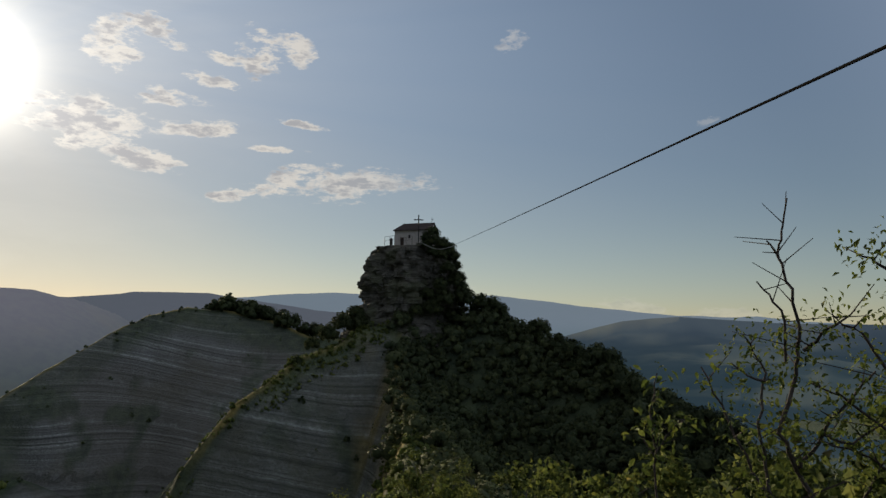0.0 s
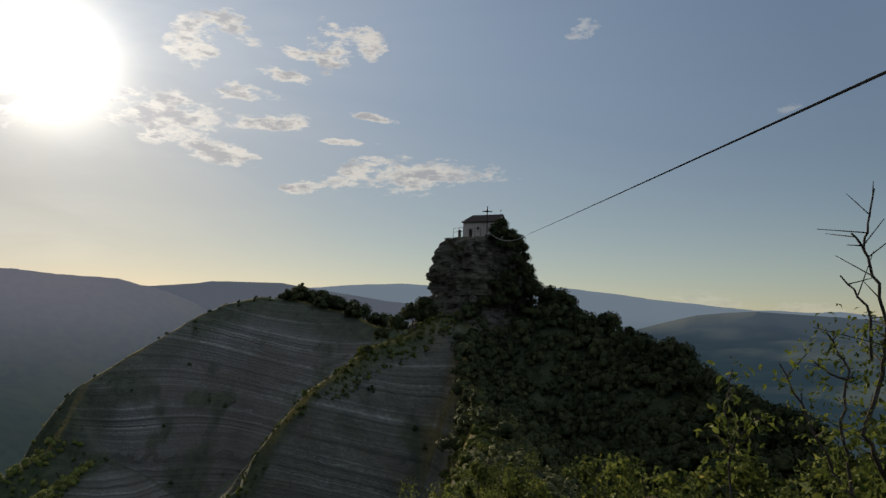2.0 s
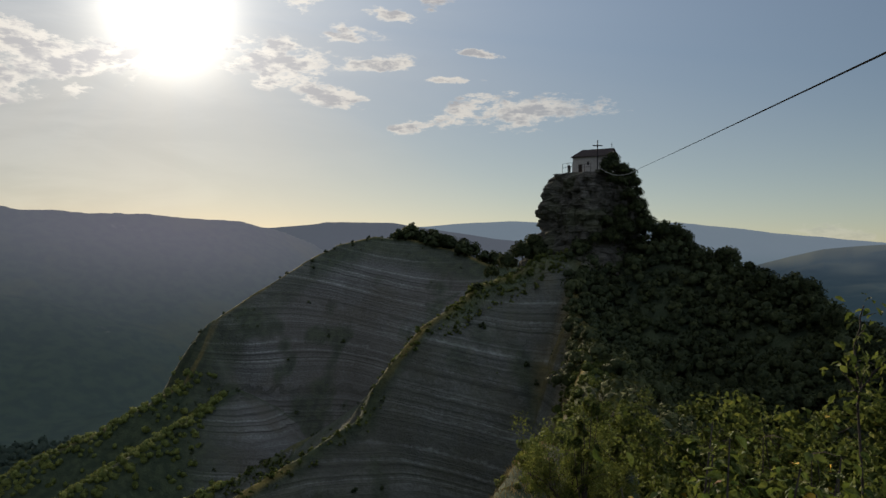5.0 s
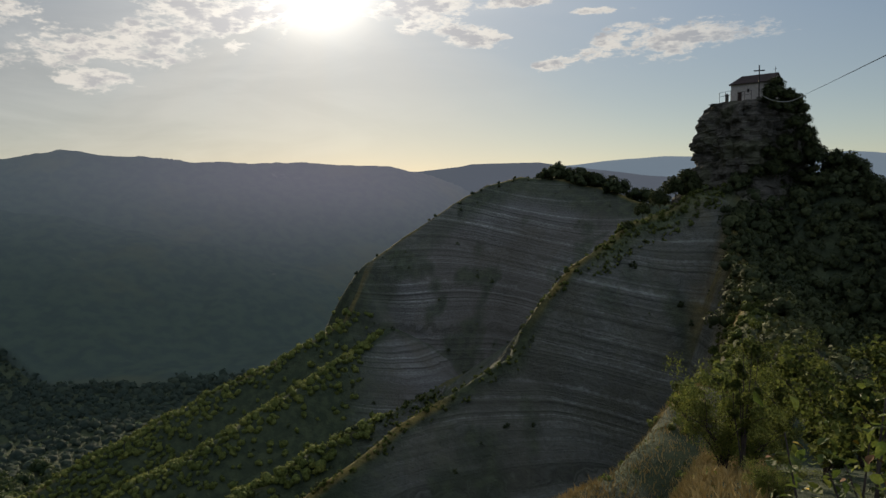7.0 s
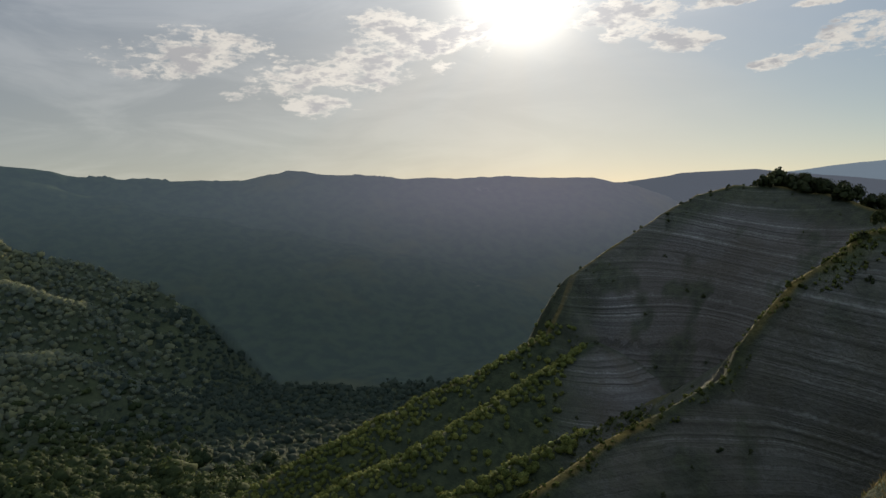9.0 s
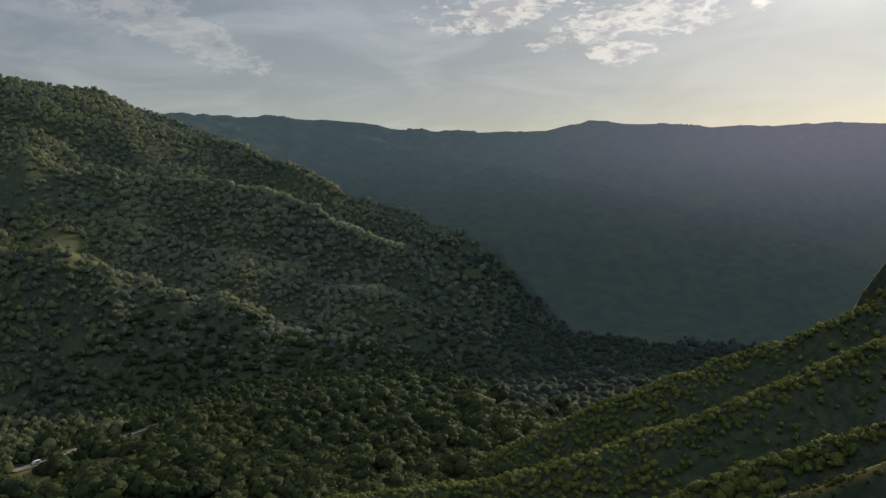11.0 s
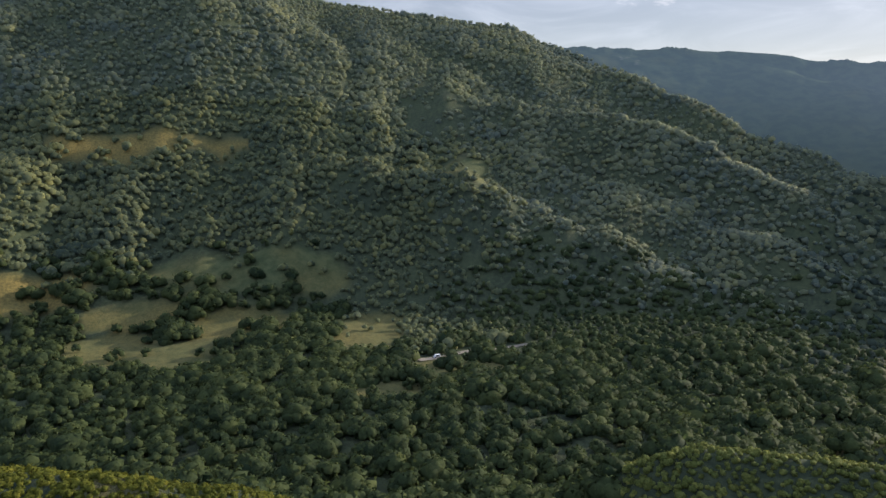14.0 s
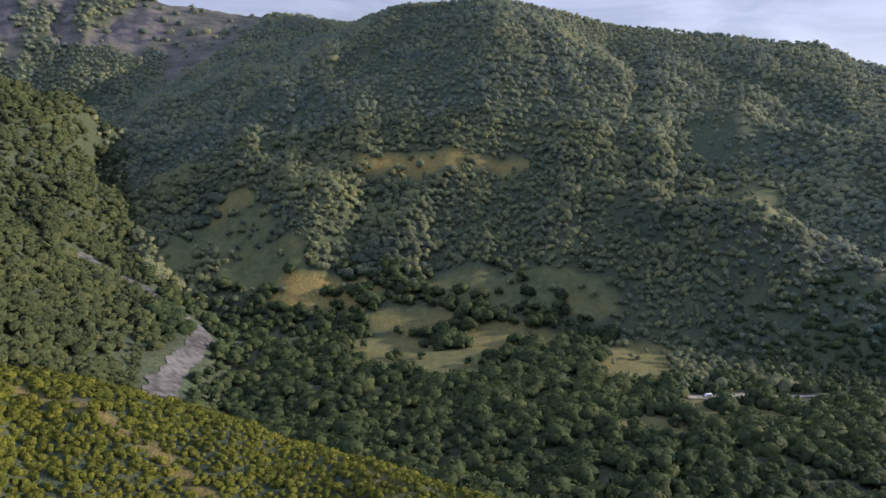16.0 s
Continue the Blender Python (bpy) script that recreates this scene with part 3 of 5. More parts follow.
def rolled(x, y):
    """The height with the folds and hollows of the wooded slopes."""
    h, near = raw_height(x, y)
    r, az = np.hypot(x, y), np.degrees(np.arctan2(-x, y))
    far = np.clip((r - 420) / 250, 0, 1)
    calm = np.clip(near["skyline"][1] / 160, 0.15, 1) * (1 - 0.8 * far_side(x, y))
    folds = np.abs(fractal(az * 13.0, r * 0.30, 85, 3, 19))
    broad = np.abs(fractal(az * 13.0 + r * 0.22, r * 0.16, 200, 2, 29))
    h = h - far * calm * np.clip((h + 150) / 50, 0, 1) * (62 * np.clip(0.42 - broad, 0, 1) - 9)
    return h + far * calm * np.clip((h + 150) / 60, 0, 1) * (9 * fractal(x, y, 160, 4, 11) - 38 * np.clip(0.45 - folds, 0, 1) - 6 * np.abs(fractal(x, y, 80, 3, 23)) + 11)


def land(x, y):
    """The ground with its relief, and its cover: rock, dry grass and green turf, and the coordinate across the rock beds."""
    x, y = np.asarray(x, float), np.asarray(y, float)
    h0, near = raw_height(x, y)
    r = np.hypot(x, y)
    az = np.degrees(np.arctan2(-x, y))
    far = np.clip((r - 420) / 250, 0, 1)
    h = rolled(x, y)
    h = h + np.clip((r - 60) / 100, 0, 1) * (1 - far) * 1.6 * fractal(x, y, 22, 4, 31)
    h = h + np.clip((r - 4) / 20, 0, 1) * 0.25 * fractal(x, y, 4, 3, 41)

    # bare faces where the spurs fall off steeply
    gx, gy = raw_height(x + 0.5, y)[0] - h0, raw_height(x, y + 0.5)[0] - h0
    slope = 2 * np.hypot(gx, gy)
    facing = np.clip(2.0 * (gx * x + gy * y) / np.maximum(r, 1) + 0.25, 0, 1)
    rock = np.clip((slope - 0.60) / 0.14, 0, 1) * np.clip((az - 3.8) / 1.2, 0, 1) * np.clip((33 - az) / 5, 0, 1) * np.clip((r - 42) / 12, 0, 1) * (r < 345) * np.clip(facing * 3, 0, 1)
    rock = rock * np.clip((near["spur"][1] - 1.0) / np.where(az < 13, 3.5, 2.0), 0, 1)
    rock = rock * np.clip((near["knoll"][1] - 6 - 6 * fractal(x, y, 30, 3, 63)) / 9, np.where(az < 24, 0.3, 0.6), 1)
    bank = ((az > 3.5) & (az < 26)) * np.clip((r - 16) / 8, 0, 1) * np.clip((66 - r) / 12, 0, 1) * np.clip((9 - near["saddle"][1]) / 4, 0, 1)
    rock = np.maximum(rock, 0.85 * bank * np.clip(0.15 + 2.2 * fractal(x, y, 5, 3, 77), 0, 1))
    # the scree bowl and the broken cliffs high at the head of the side valley
    climb = np.degrees(np.arctan2(h, r))
    ragged = fractal(x, y, 70, 4, 87)
    head = (r > 1000) & (az > 122) & (az < 150)
    bowl = np.clip(np.minimum((climb - 3.6 - 0.72 * (131.8 - az)) * 1.2, (134.0 - az) * 0.8) + 0.5 * ragged, 0, 1)
    ribs = np.abs(fractal(az * 26 + 0.12 * r, r * 0.22, 60, 4, 89))
    cliff = np.clip((climb - 4.8) * 0.9 + 1.5 * ragged, 0, 1) * np.clip((az - 132.6) * 1.2, 0, 1)
    rock = np.maximum(rock, head * np.maximum(0.62 * bowl, np.clip((0.50 - ribs) * 5, 0.1, 0.95) * cliff))
    h = h + head * cliff * (26 * ribs - 8) - head * bowl * 5
    unbroken = h
    bed = h + np.where(r < 215, 0.015, 0.09) * x + 0.05 * y + 3.4 * np.sin(x * 0.05 + y * 0.02 + h * 0.05) + 3.6 * fractal(x, y, 80, 1, 51)
    step = np.where(r < 70, 0.42, np.where(r < 200, 1.5, 2.2))
    bed = bed + 1.9 * (2 * lattice(bed * 0.31, bed * 0 + 3.3, 15) - 1) + 0.12 * fractal(x, y, 12, 2, 53)
    phase = bed / step
    ledge = np.floor(phase) + np.clip((phase - np.floor(phase)) * 1.8 - 0.4, 0, 1)
    gully = np.abs(fractal(x + 3 * np.sin(y / 9), y, 15, 3, 57))
    h = h + rock * np.where(r < 70, 0.35, 0.6) * fractal(x, y, 5, 4, 59)
    h = h - rock * np.where(r < 70, 0.4, 1.2) * np.clip(0.35 - gully, 0, 1) * 2.4
    uneven = 0.5 + 0.5 * fractal(x, y, 14, 2, 61)
    h = h + rock * (ledge - phase) * step * (0.45 + 0.5 * uneven) * np.where(r < 200, 1.0, 0.55)
    broken = fractal(x, y, 26, 3, 71)
    rock = rock * np.clip(1.25 - 1.1 * np.clip(fractal(x, y, 9, 3, 91) - 0.1, 0, 1) * 2, 0.35, 1)
    rock = rock * np.where((r > 75) & (r < 212), 0.66, 1.0)
    dry = np.zeros_like(h)
    for name, wide, heavy in (("spur", 1.7, 0.9), ("knoll", 2.2, 0.8), ("middle_spur", 1.8, 0.6), ("saddle", 9.0, 0.95)):
        top, d = near[name]
        dry = np.maximum(dry, heavy * np.clip((wide - d) / wide * 2, 0, 1) * (az > 3))
    dry = dry * np.clip(0.55 + 1.6 * fractal(x, y, 9, 3, 73), 0.05, 1)
    bare = toward(117.2, 0, 94)
    knob = np.clip((7 - np.hypot(x - bare.x, y - bare.y)) / 4, 0, 1)
    h = h + 1.3 * knob + knob * 0.4 * fractal(x, y, 4, 3, 43)
    dry = np.maximum(dry * (1 - knob), 0.3 * knob)
    dry = np.maximum(dry, 0.5 * ((az > 100) & (r < 130) & (broken > 0.42)))
    # the worn strip along the near slope
    worn = np.abs(r - np.interp(az, [116, 128.5, 133, 138.5, 144, 152], [78, 87, 93.5, 101, 108, 116]) - 1.5 * fractal(x, y, 12, 2, 45))
    dry = np.maximum(dry, 0.6 * np.clip((1.9 - worn) / 1.2, 0, 1) * ((az > 119) & (az < 152)))
    green = np.clip(0.35 + broken, 0, 1) * np.where((az > 20) & (az < 92) & (r > 120) & (r < 340), 0.15, 0.5)
    green = np.maximum(green, 0.9 * ((az > 4) & (az < 14) & (near["spur"][1] < 4)))
    green = np.maximum(green, 0.12 * ((az > 26) & (az < 92) & (r > 150) & (r < 340) & (h > -112)))
    for left, right, top, low, amount in FIELDS:
        bearing = (left + right) / 2
        a, b = field_spot(bearing, top), field_spot(bearing, low)
        c = ((a[0] + b[0]) / 2, (a[1] + b[1]) / 2)
        wide, deep = math.hypot(*c) * radians(left - right) / 2, min(70.0, max(11.0, math.hypot(a[0] - b[0], a[1] - b[1]) / 2))
        ux, uy = -math.sin(radians(bearing)), math.cos(radians(bearing))
        v = (x - c[0]) * ux + (y - c[1]) * uy
        u = (x - c[0]) * uy - (y - c[1]) * ux
        inside = np.clip((1.05 - (np.abs(u / wide) ** 3 + np.abs(v / deep) ** 3) ** (1 / 3) + 0.35 * fractal(x, y, 30, 4, 81)) * 5, 0, 1)
        green = np.maximum(green, inside)
        dry = np.maximum(dry, inside * np.clip(amount + 0.35 * fractal(x, y, 22, 3, 83), 0, 1))
    return h, np.clip(rock, 0, 1), np.clip(dry, 0, 1), np.clip(green, 0, 1), bed + h - unbroken


# Clearings in the valley: bearings of both ends, rise of the far and the near edge, how dry they are.
FIELDS = [(127.2, 118.2, -10.8, -13.8, 0.85), (119.8, 111, -1.8, -3.4, 0.8), (111.5, 106.6, -2.0, -3.3, 0.75), (118.8, 111, -13.5, -15.4, 0.5), (112.5, 102.4, -14.3, -16.6, 0.5), (101.2, 95.4, -15.2, -18.0, 0.35),
          (121.5, 113, -15.6, -17.9, 0.35), (115.5, 109.3, -16.4, -18.8, 0.35), (113.6, 99, -10.2, -13.0, 0.12), (134.5, 126, -6.6, -9.6, 0.12), (129.8, 123.8, -8.6, -11.8, 0.15), (130.6, 127, -4.4, -6.2, 0.6),
          (134.4, 131.8, -2.8, -4.6, 0.12), (92.6, 88.4, -3.5, -4.9, 0.15), (95, 85.5, -18.6, -20.4, 0.3), (100.2, 94.3, -20.3, -21.9, 0.3)]


def field_spot(bearing, rise_):
    """Where the line of sight at this bearing and rise meets the ground."""
    d = np.arange(330.0, 1500.0, 4.0)
    a = radians(bearing)
    x, y = -math.sin(a) * d, math.cos(a) * d
    h = rolled(x, y)
    k = int(np.argmax(h > d * math.tan(radians(rise_))))
    return x[k], y[k]


field_spot = functools.lru_cache(None)(field_spot)


def spaced(*runs):
    out = []
    for a, b, n in runs:
        out.extend(np.linspace(a, b, n, endpoint=False))
    return np.array(out)


def ease(v, a, b):
    """From 0 at a to 1 at b."""
    return np.clip((v - a) / (b - a), 0, 1)


def far_side(x, y):
    """1 on the far side of the valley, where haze is painted, 0 on this side."""
    r, az = np.hypot(x, y), np.degrees(np.arctan2(-x, y))
    edge = np.interp(az, [16, 40, 47, 53, 57, 59, 64, 67, 71.2, 74.5, 78.2, 81, 85.5, 86], [700, 660, 650, 690, 790, 850, 905, 945, 1005, 1055, 1105, 1145, 1215, 2000])
    return ease(r, edge, edge + 16) * ease(az, 12, 16)


def build_ground():
    az = spaced((-180, -44, 28), (-44, 3, 66), (3, 37, 210), (37, 118, 120), (118, 150, 130), (150, 180, 10))
    r = np.concatenate([np.geomspace(0.4, 14, 24, endpoint=False), spaced((14, 62, 150), (62, 95, 26), (95, 172, 160), (172, 250, 45), (250, 330, 100), (330, 560, 40)), np.geomspace(560, 1900, 80, endpoint=False), np.geomspace(1900, 4950, 12)])
    A, R = np.meshgrid(np.radians(az), r, indexing="ij")
    x, y = -np.sin(A) * R, np.cos(A) * R
    h, rock, dry, green, bed = land(x, y)
    h = h - 10 * far_side(x, y)
    n, m = A.shape
    co = np.stack([x, y, h], -1).reshape(-1, 3)
    co = np.vstack([co, [[0, 0, -1.75]]])
    i, j = np.meshgrid(np.arange(n), np.arange(m - 1), indexing="ij")
    i2 = (i + 1) % n
    quads = np.stack([i * m + j, i * m + j + 1, i2 * m + j + 1, i2 * m + j], -1).reshape(-1, 4)
    k = np.arange(n)
    fans = np.stack([k * m, ((k + 1) % n) * m, np.full(n, n * m)], -1)
    me = bpy.data.meshes.new("ground")
    me.vertices.add(len(co))
    me.vertices.foreach_set("co", co.astype(np.float32).ravel())
    loops = np.concatenate([quads[:, ::-1].ravel(), fans[:, ::-1].ravel()])
    starts = np.concatenate([np.arange(len(quads)) * 4, len(quads) * 4 + np.arange(n) * 3])
    me.loops.add(len(loops))
    me.loops.foreach_set("vertex_index", loops.astype(np.int32))
    me.polygons.add(len(starts))
    me.polygons.foreach_set("loop_start", starts.astype(np.int32))
    me.update(calc_edges=True)
    me.validate()
    pad = lambda v, z: np.append(v.ravel(), z)
    cover = me.color_attributes.new("cover", "FLOAT_COLOR", "POINT")
    cover.data.foreach_set("color", np.stack([pad(rock, 0), pad(dry, 1), pad(green, 0), np.ones(len(co))], -1).astype(np.float32).ravel())
    layer = me.attributes.new("bed", "FLOAT", "POINT")
    layer.data.foreach_set("value", pad(bed, 0).astype(np.float32))
    me.materials.append(GROUND)
    me.polygons.foreach_set("use_smooth", np.ones(len(me.polygons), bool))
    ob = new("ground", me)
    return tagged(ob, "dry grass, bedded rock and forest soil on steep hills", "ground", kind="structure")


build_ground()


def build_backdrop(name, crest, fall, mat, seed, rough, label, bend=1.1, rows=12, spurs=0.0):
    """A range far off: a crest line with a long near slope."""
    crest = [toward(*c) for c in crest]
    bm = bmesh.new()
    cols = []
    n = 420
    for k in range(n + 1):
        s = k / n * (len(crest) - 1)
        a = crest[min(int(s), len(crest) - 2)]
        b = crest[min(int(s), len(crest) - 2) + 1]
        p = a.lerp(b, s - min(int(s), len(crest) - 2))
        out = Vector((p.x, p.y, 0)).normalized()
        col = []
        for j in range(rows + 1):
            back = (rows - j) / rows
            q = p - out * back * fall
            z = p.z + (-165 - p.z) * back ** bend
            z += rough * noise.fractal(Vector((q.x, q.y, seed)) / 420, 1.0, 2.0, 5) * (0.2 if j == rows else 1.0)
            turn = math.degrees(math.atan2(-q.x, q.y))
            z += spurs * min(1, back * 4, (1 - back) * 2.5) * (0.5 - 2.2 * abs(noise.noise(Vector((turn * 0.16, back * 1.1, seed)))) - abs(noise.noise(Vector((turn * 0.45, back * 4, seed)))))
            col.append(bm.verts.new((q.x, q.y, z)))
        q = p + out * 60
        col.append(bm.verts.new((q.x, q.y, p.z - 150)))
        cols.append(col)
    for a, b in zip(cols, cols[1:]):
        for j in range(rows + 1):
            bm.faces.new((a[j], b[j], b[j + 1], a[j + 1]))
    me = bpy.data.meshes.new(name)
    bm.normal_update()
    bm.to_mesh(me)
    bm.free()
    me.materials.append(mat)
    me.polygons.foreach_set("use_smooth", np.ones(len(me.polygons), bool))
    return tagged(new(name, me), label, "mountain range", kind="structure")


def build_far_side():
    """The wooded far side of the valley, up to its crest and a little over it."""
    line = sorted((b, d) for b, _, d, _ in CRESTS["skyline"][0])
    az = np.linspace(13, 88, 1050)
    crest = np.interp(az, [v[0] for v in line], [v[1] for v in line])
    f = np.linspace(0, 1, 110)
    R = 640 + (crest[:, None] + 45 - 640) * f[None]
    A = np.radians(az)[:, None] + 0 * R
    x, y = -np.sin(A) * R, np.cos(A) * R
    mask = far_side(x, y)
    gully = np.abs(fractal(az[:, None] * 14 + 0.15 * R, R * 0.35, 90, 3, 67))
    calm = np.clip((crest[:, None] - R) / 120, 0, 1)
    h = rolled(x, y) - 9 * (1 - mask) - calm * 10 * np.clip(0.4 - gully, 0, 1)
    h = h + mask * (4.0 * fractal(x, y, 60, 3, 33) + 0.5 * np.abs(fractal(x, y, 14, 2, 35)))
    # stands of trees along the crest, with bare stretches between them
    top = np.clip(1 - np.abs(crest[:, None] - R) / 26, 0, 1) * np.clip(2.5 * fractal(az[:, None] * 22, 0 * R, 34, 2, 37), 0, 1)
    h = h + top * (2.5 + 4.0 * np.abs(fractal(az[:, None] * 22, R, 7, 2, 39)))
    n, m = R.shape
    i, j = np.meshgrid(np.arange(n - 1), np.arange(m - 1), indexing="ij")
    k = i * m + j
    quads = np.stack([k, k + m, k + m + 1, k + 1], -1).reshape(-1, 4)[:, ::-1]
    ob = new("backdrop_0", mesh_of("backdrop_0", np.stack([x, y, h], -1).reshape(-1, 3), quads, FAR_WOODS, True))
    tagged(ob, "wooded far side of the valley with blue evening haze painted on", "mountain range", kind="structure")


build_backdrop("backdrop_1", [(40, 2.2, 4300), (33, 2.3, 4300), (27, 2.1, 4200), (22.3, 2.55, 4200), (17.8, 2.65, 4200), (14.5, 2.1, 4200), (10, 1.5, 4200), (4, 1.0, 4200)], 1400, FAR_RIDGE, 3.0, 40, "grey-blue wooded ridge beyond the valley with painted haze")
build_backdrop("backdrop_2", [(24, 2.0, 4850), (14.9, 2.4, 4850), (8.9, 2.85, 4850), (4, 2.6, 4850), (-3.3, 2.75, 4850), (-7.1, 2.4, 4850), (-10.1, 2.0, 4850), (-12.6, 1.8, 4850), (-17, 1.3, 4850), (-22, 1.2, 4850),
               (-28, 0.8, 4850), (-36, 0.7, 4850), (-50, 1.2, 4850), (-75, 2.0, 4850)], 1500, FAR_BLUE, 9.0, 40, "distant mountain range painted pale haze blue under the evening sky")
build_backdrop("backdrop_3", [(-2, -1.6, 3500), (-8, -0.4, 3600), (-13, 0.9, 3700), (-17, 1.2, 3700), (-24, 0.9, 3700), (-32, 0.6, 3700), (-50, 0.3, 3700), (-80, 0.8, 3600)], 2900, FAR_PLAIN, 21.0, 30, "blue-grey foothills and plain with pale fields and painted haze", 0.33, 40, 14.0)

# ---- things ----
def part(name, bm, mat, parent, label=""):
    me = bpy.data.meshes.new(name)
    bm.normal_update()
    bm.to_mesh(me)
    bm.free()
    me.materials.append(mat)
    ob = new(name, me)
    ob.parent = parent
    if label:
        tagged(ob, label)
    return ob


def box(bm, low, high, m=None):
    made = bmesh.ops.create_cube(bm, size=1.0)["verts"]
    low, high = Vector(low), Vector(high)
    for v in made:
        v.co = Vector((low[i] + (v.co[i] + 0.5) * (high[i] - low[i]) for i in range(3)))
        if m:
            v.co = m @ v.co
    return made


def build_tower():
    """The rock tower: stacked uneven beds, undercut between them."""
    base = toward(2.9, 0, 190)
    n, rows = 120, 130
    bm = bmesh.new()
    rings = []
    for k in range(rows + 1):
        z = -12 + 33.2 * k / rows
        f = max(0.0, z) / 22.5
        wide = 12.3 - 2.4 * f + (max(0.0, 5 - z)) * 0.55
        deep = 10.5 - 2.0 * f + (max(0.0, 5 - z)) * 0.5
        if f > 0.72:
            wide -= 9 * (f - 0.72) ** 1.1
            deep -= 9 * (f - 0.72) ** 1.1
        ring = []
        for j in range(n):
            a = 2 * math.pi * j / n
            d = Vector((math.cos(a), math.sin(a), 0))
            bed = z + 1.6 * noise.noise(d * 1.3) + 0.6 * noise.noise(d * 6)
            bulge = noise.noise(Vector((0.9 * math.cos(a), 0.9 * math.sin(a), bed * 0.2))) * 1.5
            bulge += noise.noise(Vector((2.6 * math.cos(a), 2.6 * math.sin(a), bed * 0.9 + 7))) * 0.4
            block = noise.cell(Vector((5.5 * math.cos(a) + 20, 5.5 * math.sin(a) + 20, bed * 0.62)))
            bulge += 0.75 * block + noise.fractal(Vector((7 * math.cos(a), 7 * math.sin(a), z * 0.7)), 1.0, 2.0, 4) * 0.7
            bulge -= 0.7 * max(0.0, 0.25 - abs(noise.noise(Vector((3.2 * math.cos(a), 3.2 * math.sin(a), bed * 0.12))))) * 4
            corner = 1 + 0.10 * math.cos(4 * a)
            ring.append(bm.verts.new((d.x * (wide * corner + bulge), d.y * (deep * corner + bulge), z + 0.25 * noise.noise(d * 3 + Vector((0, 0, z))))))
        rings.append(ring)
    for a, b in zip(rings, rings[1:]):
        for j in range(n):
            bm.faces.new((a[j], a[(j + 1) % n], b[(j + 1) % n], b[j]))
    top = bm.verts.new((0, 0, 21.4))
    for j in range(n):
        bm.faces.new((rings[-1][j], rings[-1][(j + 1) % n], top))
    me = bpy.data.meshes.new("rock_tower")
    bm.normal_update()
    bm.to_mesh(me)
    bm.free()
    me.materials.append(TOWER_ROCK)
    ob = new("rock_tower", me)
    ob.matrix_world = pose(base.x, base.y, 0, 0, 0, 2.9)
    return tagged(ob, "grey bedded rock tower with overhanging ledges on the hill", "rock", kind="structure")


def tower_rock():
    m, g, bsdf, out = material("tower_rock", 0.95)
    p = place(g)
    sep = g.node("ShaderNodeSeparateXYZ")
    g.tree.links.new(p, sep.inputs[0])
    line = g.node("ShaderNodeCombineXYZ")
    g.put(line.inputs[2], g.math("ADD", sep.outputs[2], g.math("MULTIPLY", g.noise(p, 0.2, 4.0), 2.0)))
    thin = g.noise(line.outputs[0], 1.4, 3.0, 0.7)
    speck = g.noise(p, 1.3, 7.0, 0.65)
    c = g.mix(g.ramp(thin, 0.36, 0.64), rgb(0.046, 0.042, 0.036), rgb(0.108, 0.100, 0.084))
    c = g.mix(g.ramp(speck, 0.35, 0.7, 0.6, 0.0), c, rgb(0.062, 0.06, 0.048))
    c = g.mix(g.ramp(g.noise(p, 0.15, 4.0), 0.5, 0.65, 0.0, 0.6), c, rgb(0.075, 0.08, 0.045))
    g.put(bsdf.inputs["Base Color"], c)
    relief(g, bsdf, g.math("ADD", thin, speck), 0.9, 0.4)
    return m


TOWER_ROCK = tower_rock()
build_tower()


# ---- plants ----
def mesh_of(name, co, faces, mat, smooth=False, turned=None):
    """A mesh from arrays: corners and faces that all have the same number of corners."""
    me = bpy.data.meshes.new(name)
    me.vertices.add(len(co))
    me.vertices.foreach_set("co", np.ascontiguousarray(co, np.float32).ravel())
    n, k = faces.shape
    me.loops.add(n * k)
    me.loops.foreach_set("vertex_index", np.ascontiguousarray(faces, np.int32).ravel())
    me.polygons.add(n)
    me.polygons.foreach_set("loop_start", (np.arange(n) * k).astype(np.int32))
    me.update(calc_edges=True)
    me.materials.append(mat)
    if smooth:
        me.polygons.foreach_set("use_smooth", np.ones(n, bool))
    if turned is not None:
        me.normals_split_custom_set_from_vertices(turned.astype(np.float32))
    return me


def crown_mesh(name, made, mat):
    """The bodies and tufts of crowns as one mesh."""
    ball, faces, out, co, quads, turned = made
    n = len(ball)
    tris = np.concatenate([faces, quads[:, [0, 1, 2]] + n, quads[:, [0, 2, 3]] + n])
    return mesh_of(name, np.concatenate([ball, co]), tris, mat, True, np.concatenate([out, turned]))


def unit(v):
    return v / np.maximum(np.linalg.norm(v, axis=-1, keepdims=True), 1e-9)


def leaf_patches(rng, middle, radius, size, outward=0.55, lift=0.25):
    """Small bent four-cornered tufts round the points of middle, turned mostly outward from their lobes."""
    n = len(middle)
    way = unit(rng.normal(size=(n, 3)) + np.array([0, 0, lift]))
    p = middle + way * radius[:, None] * rng.uniform(0.72, 1.06, (n, 1))
    normal = unit(way * outward + rng.normal(size=(n, 3)) * 0.45)
    a = unit(np.cross(normal, rng.normal(size=(n, 3))))
    b = np.cross(normal, a)
    s = (size * rng.uniform(0.65, 1.35, n))[:, None]
    bend = normal * s * 0.28
    co = np.stack([p - a * s - bend, p - b * s * 0.7 + bend, p + a * s - bend, p + b * s * 0.7 + bend], 1)
    return co.reshape(-1, 3), np.arange(n * 4).reshape(n, 4), np.repeat(unit(way * 0.8 + normal * 0.35), 4, 0)


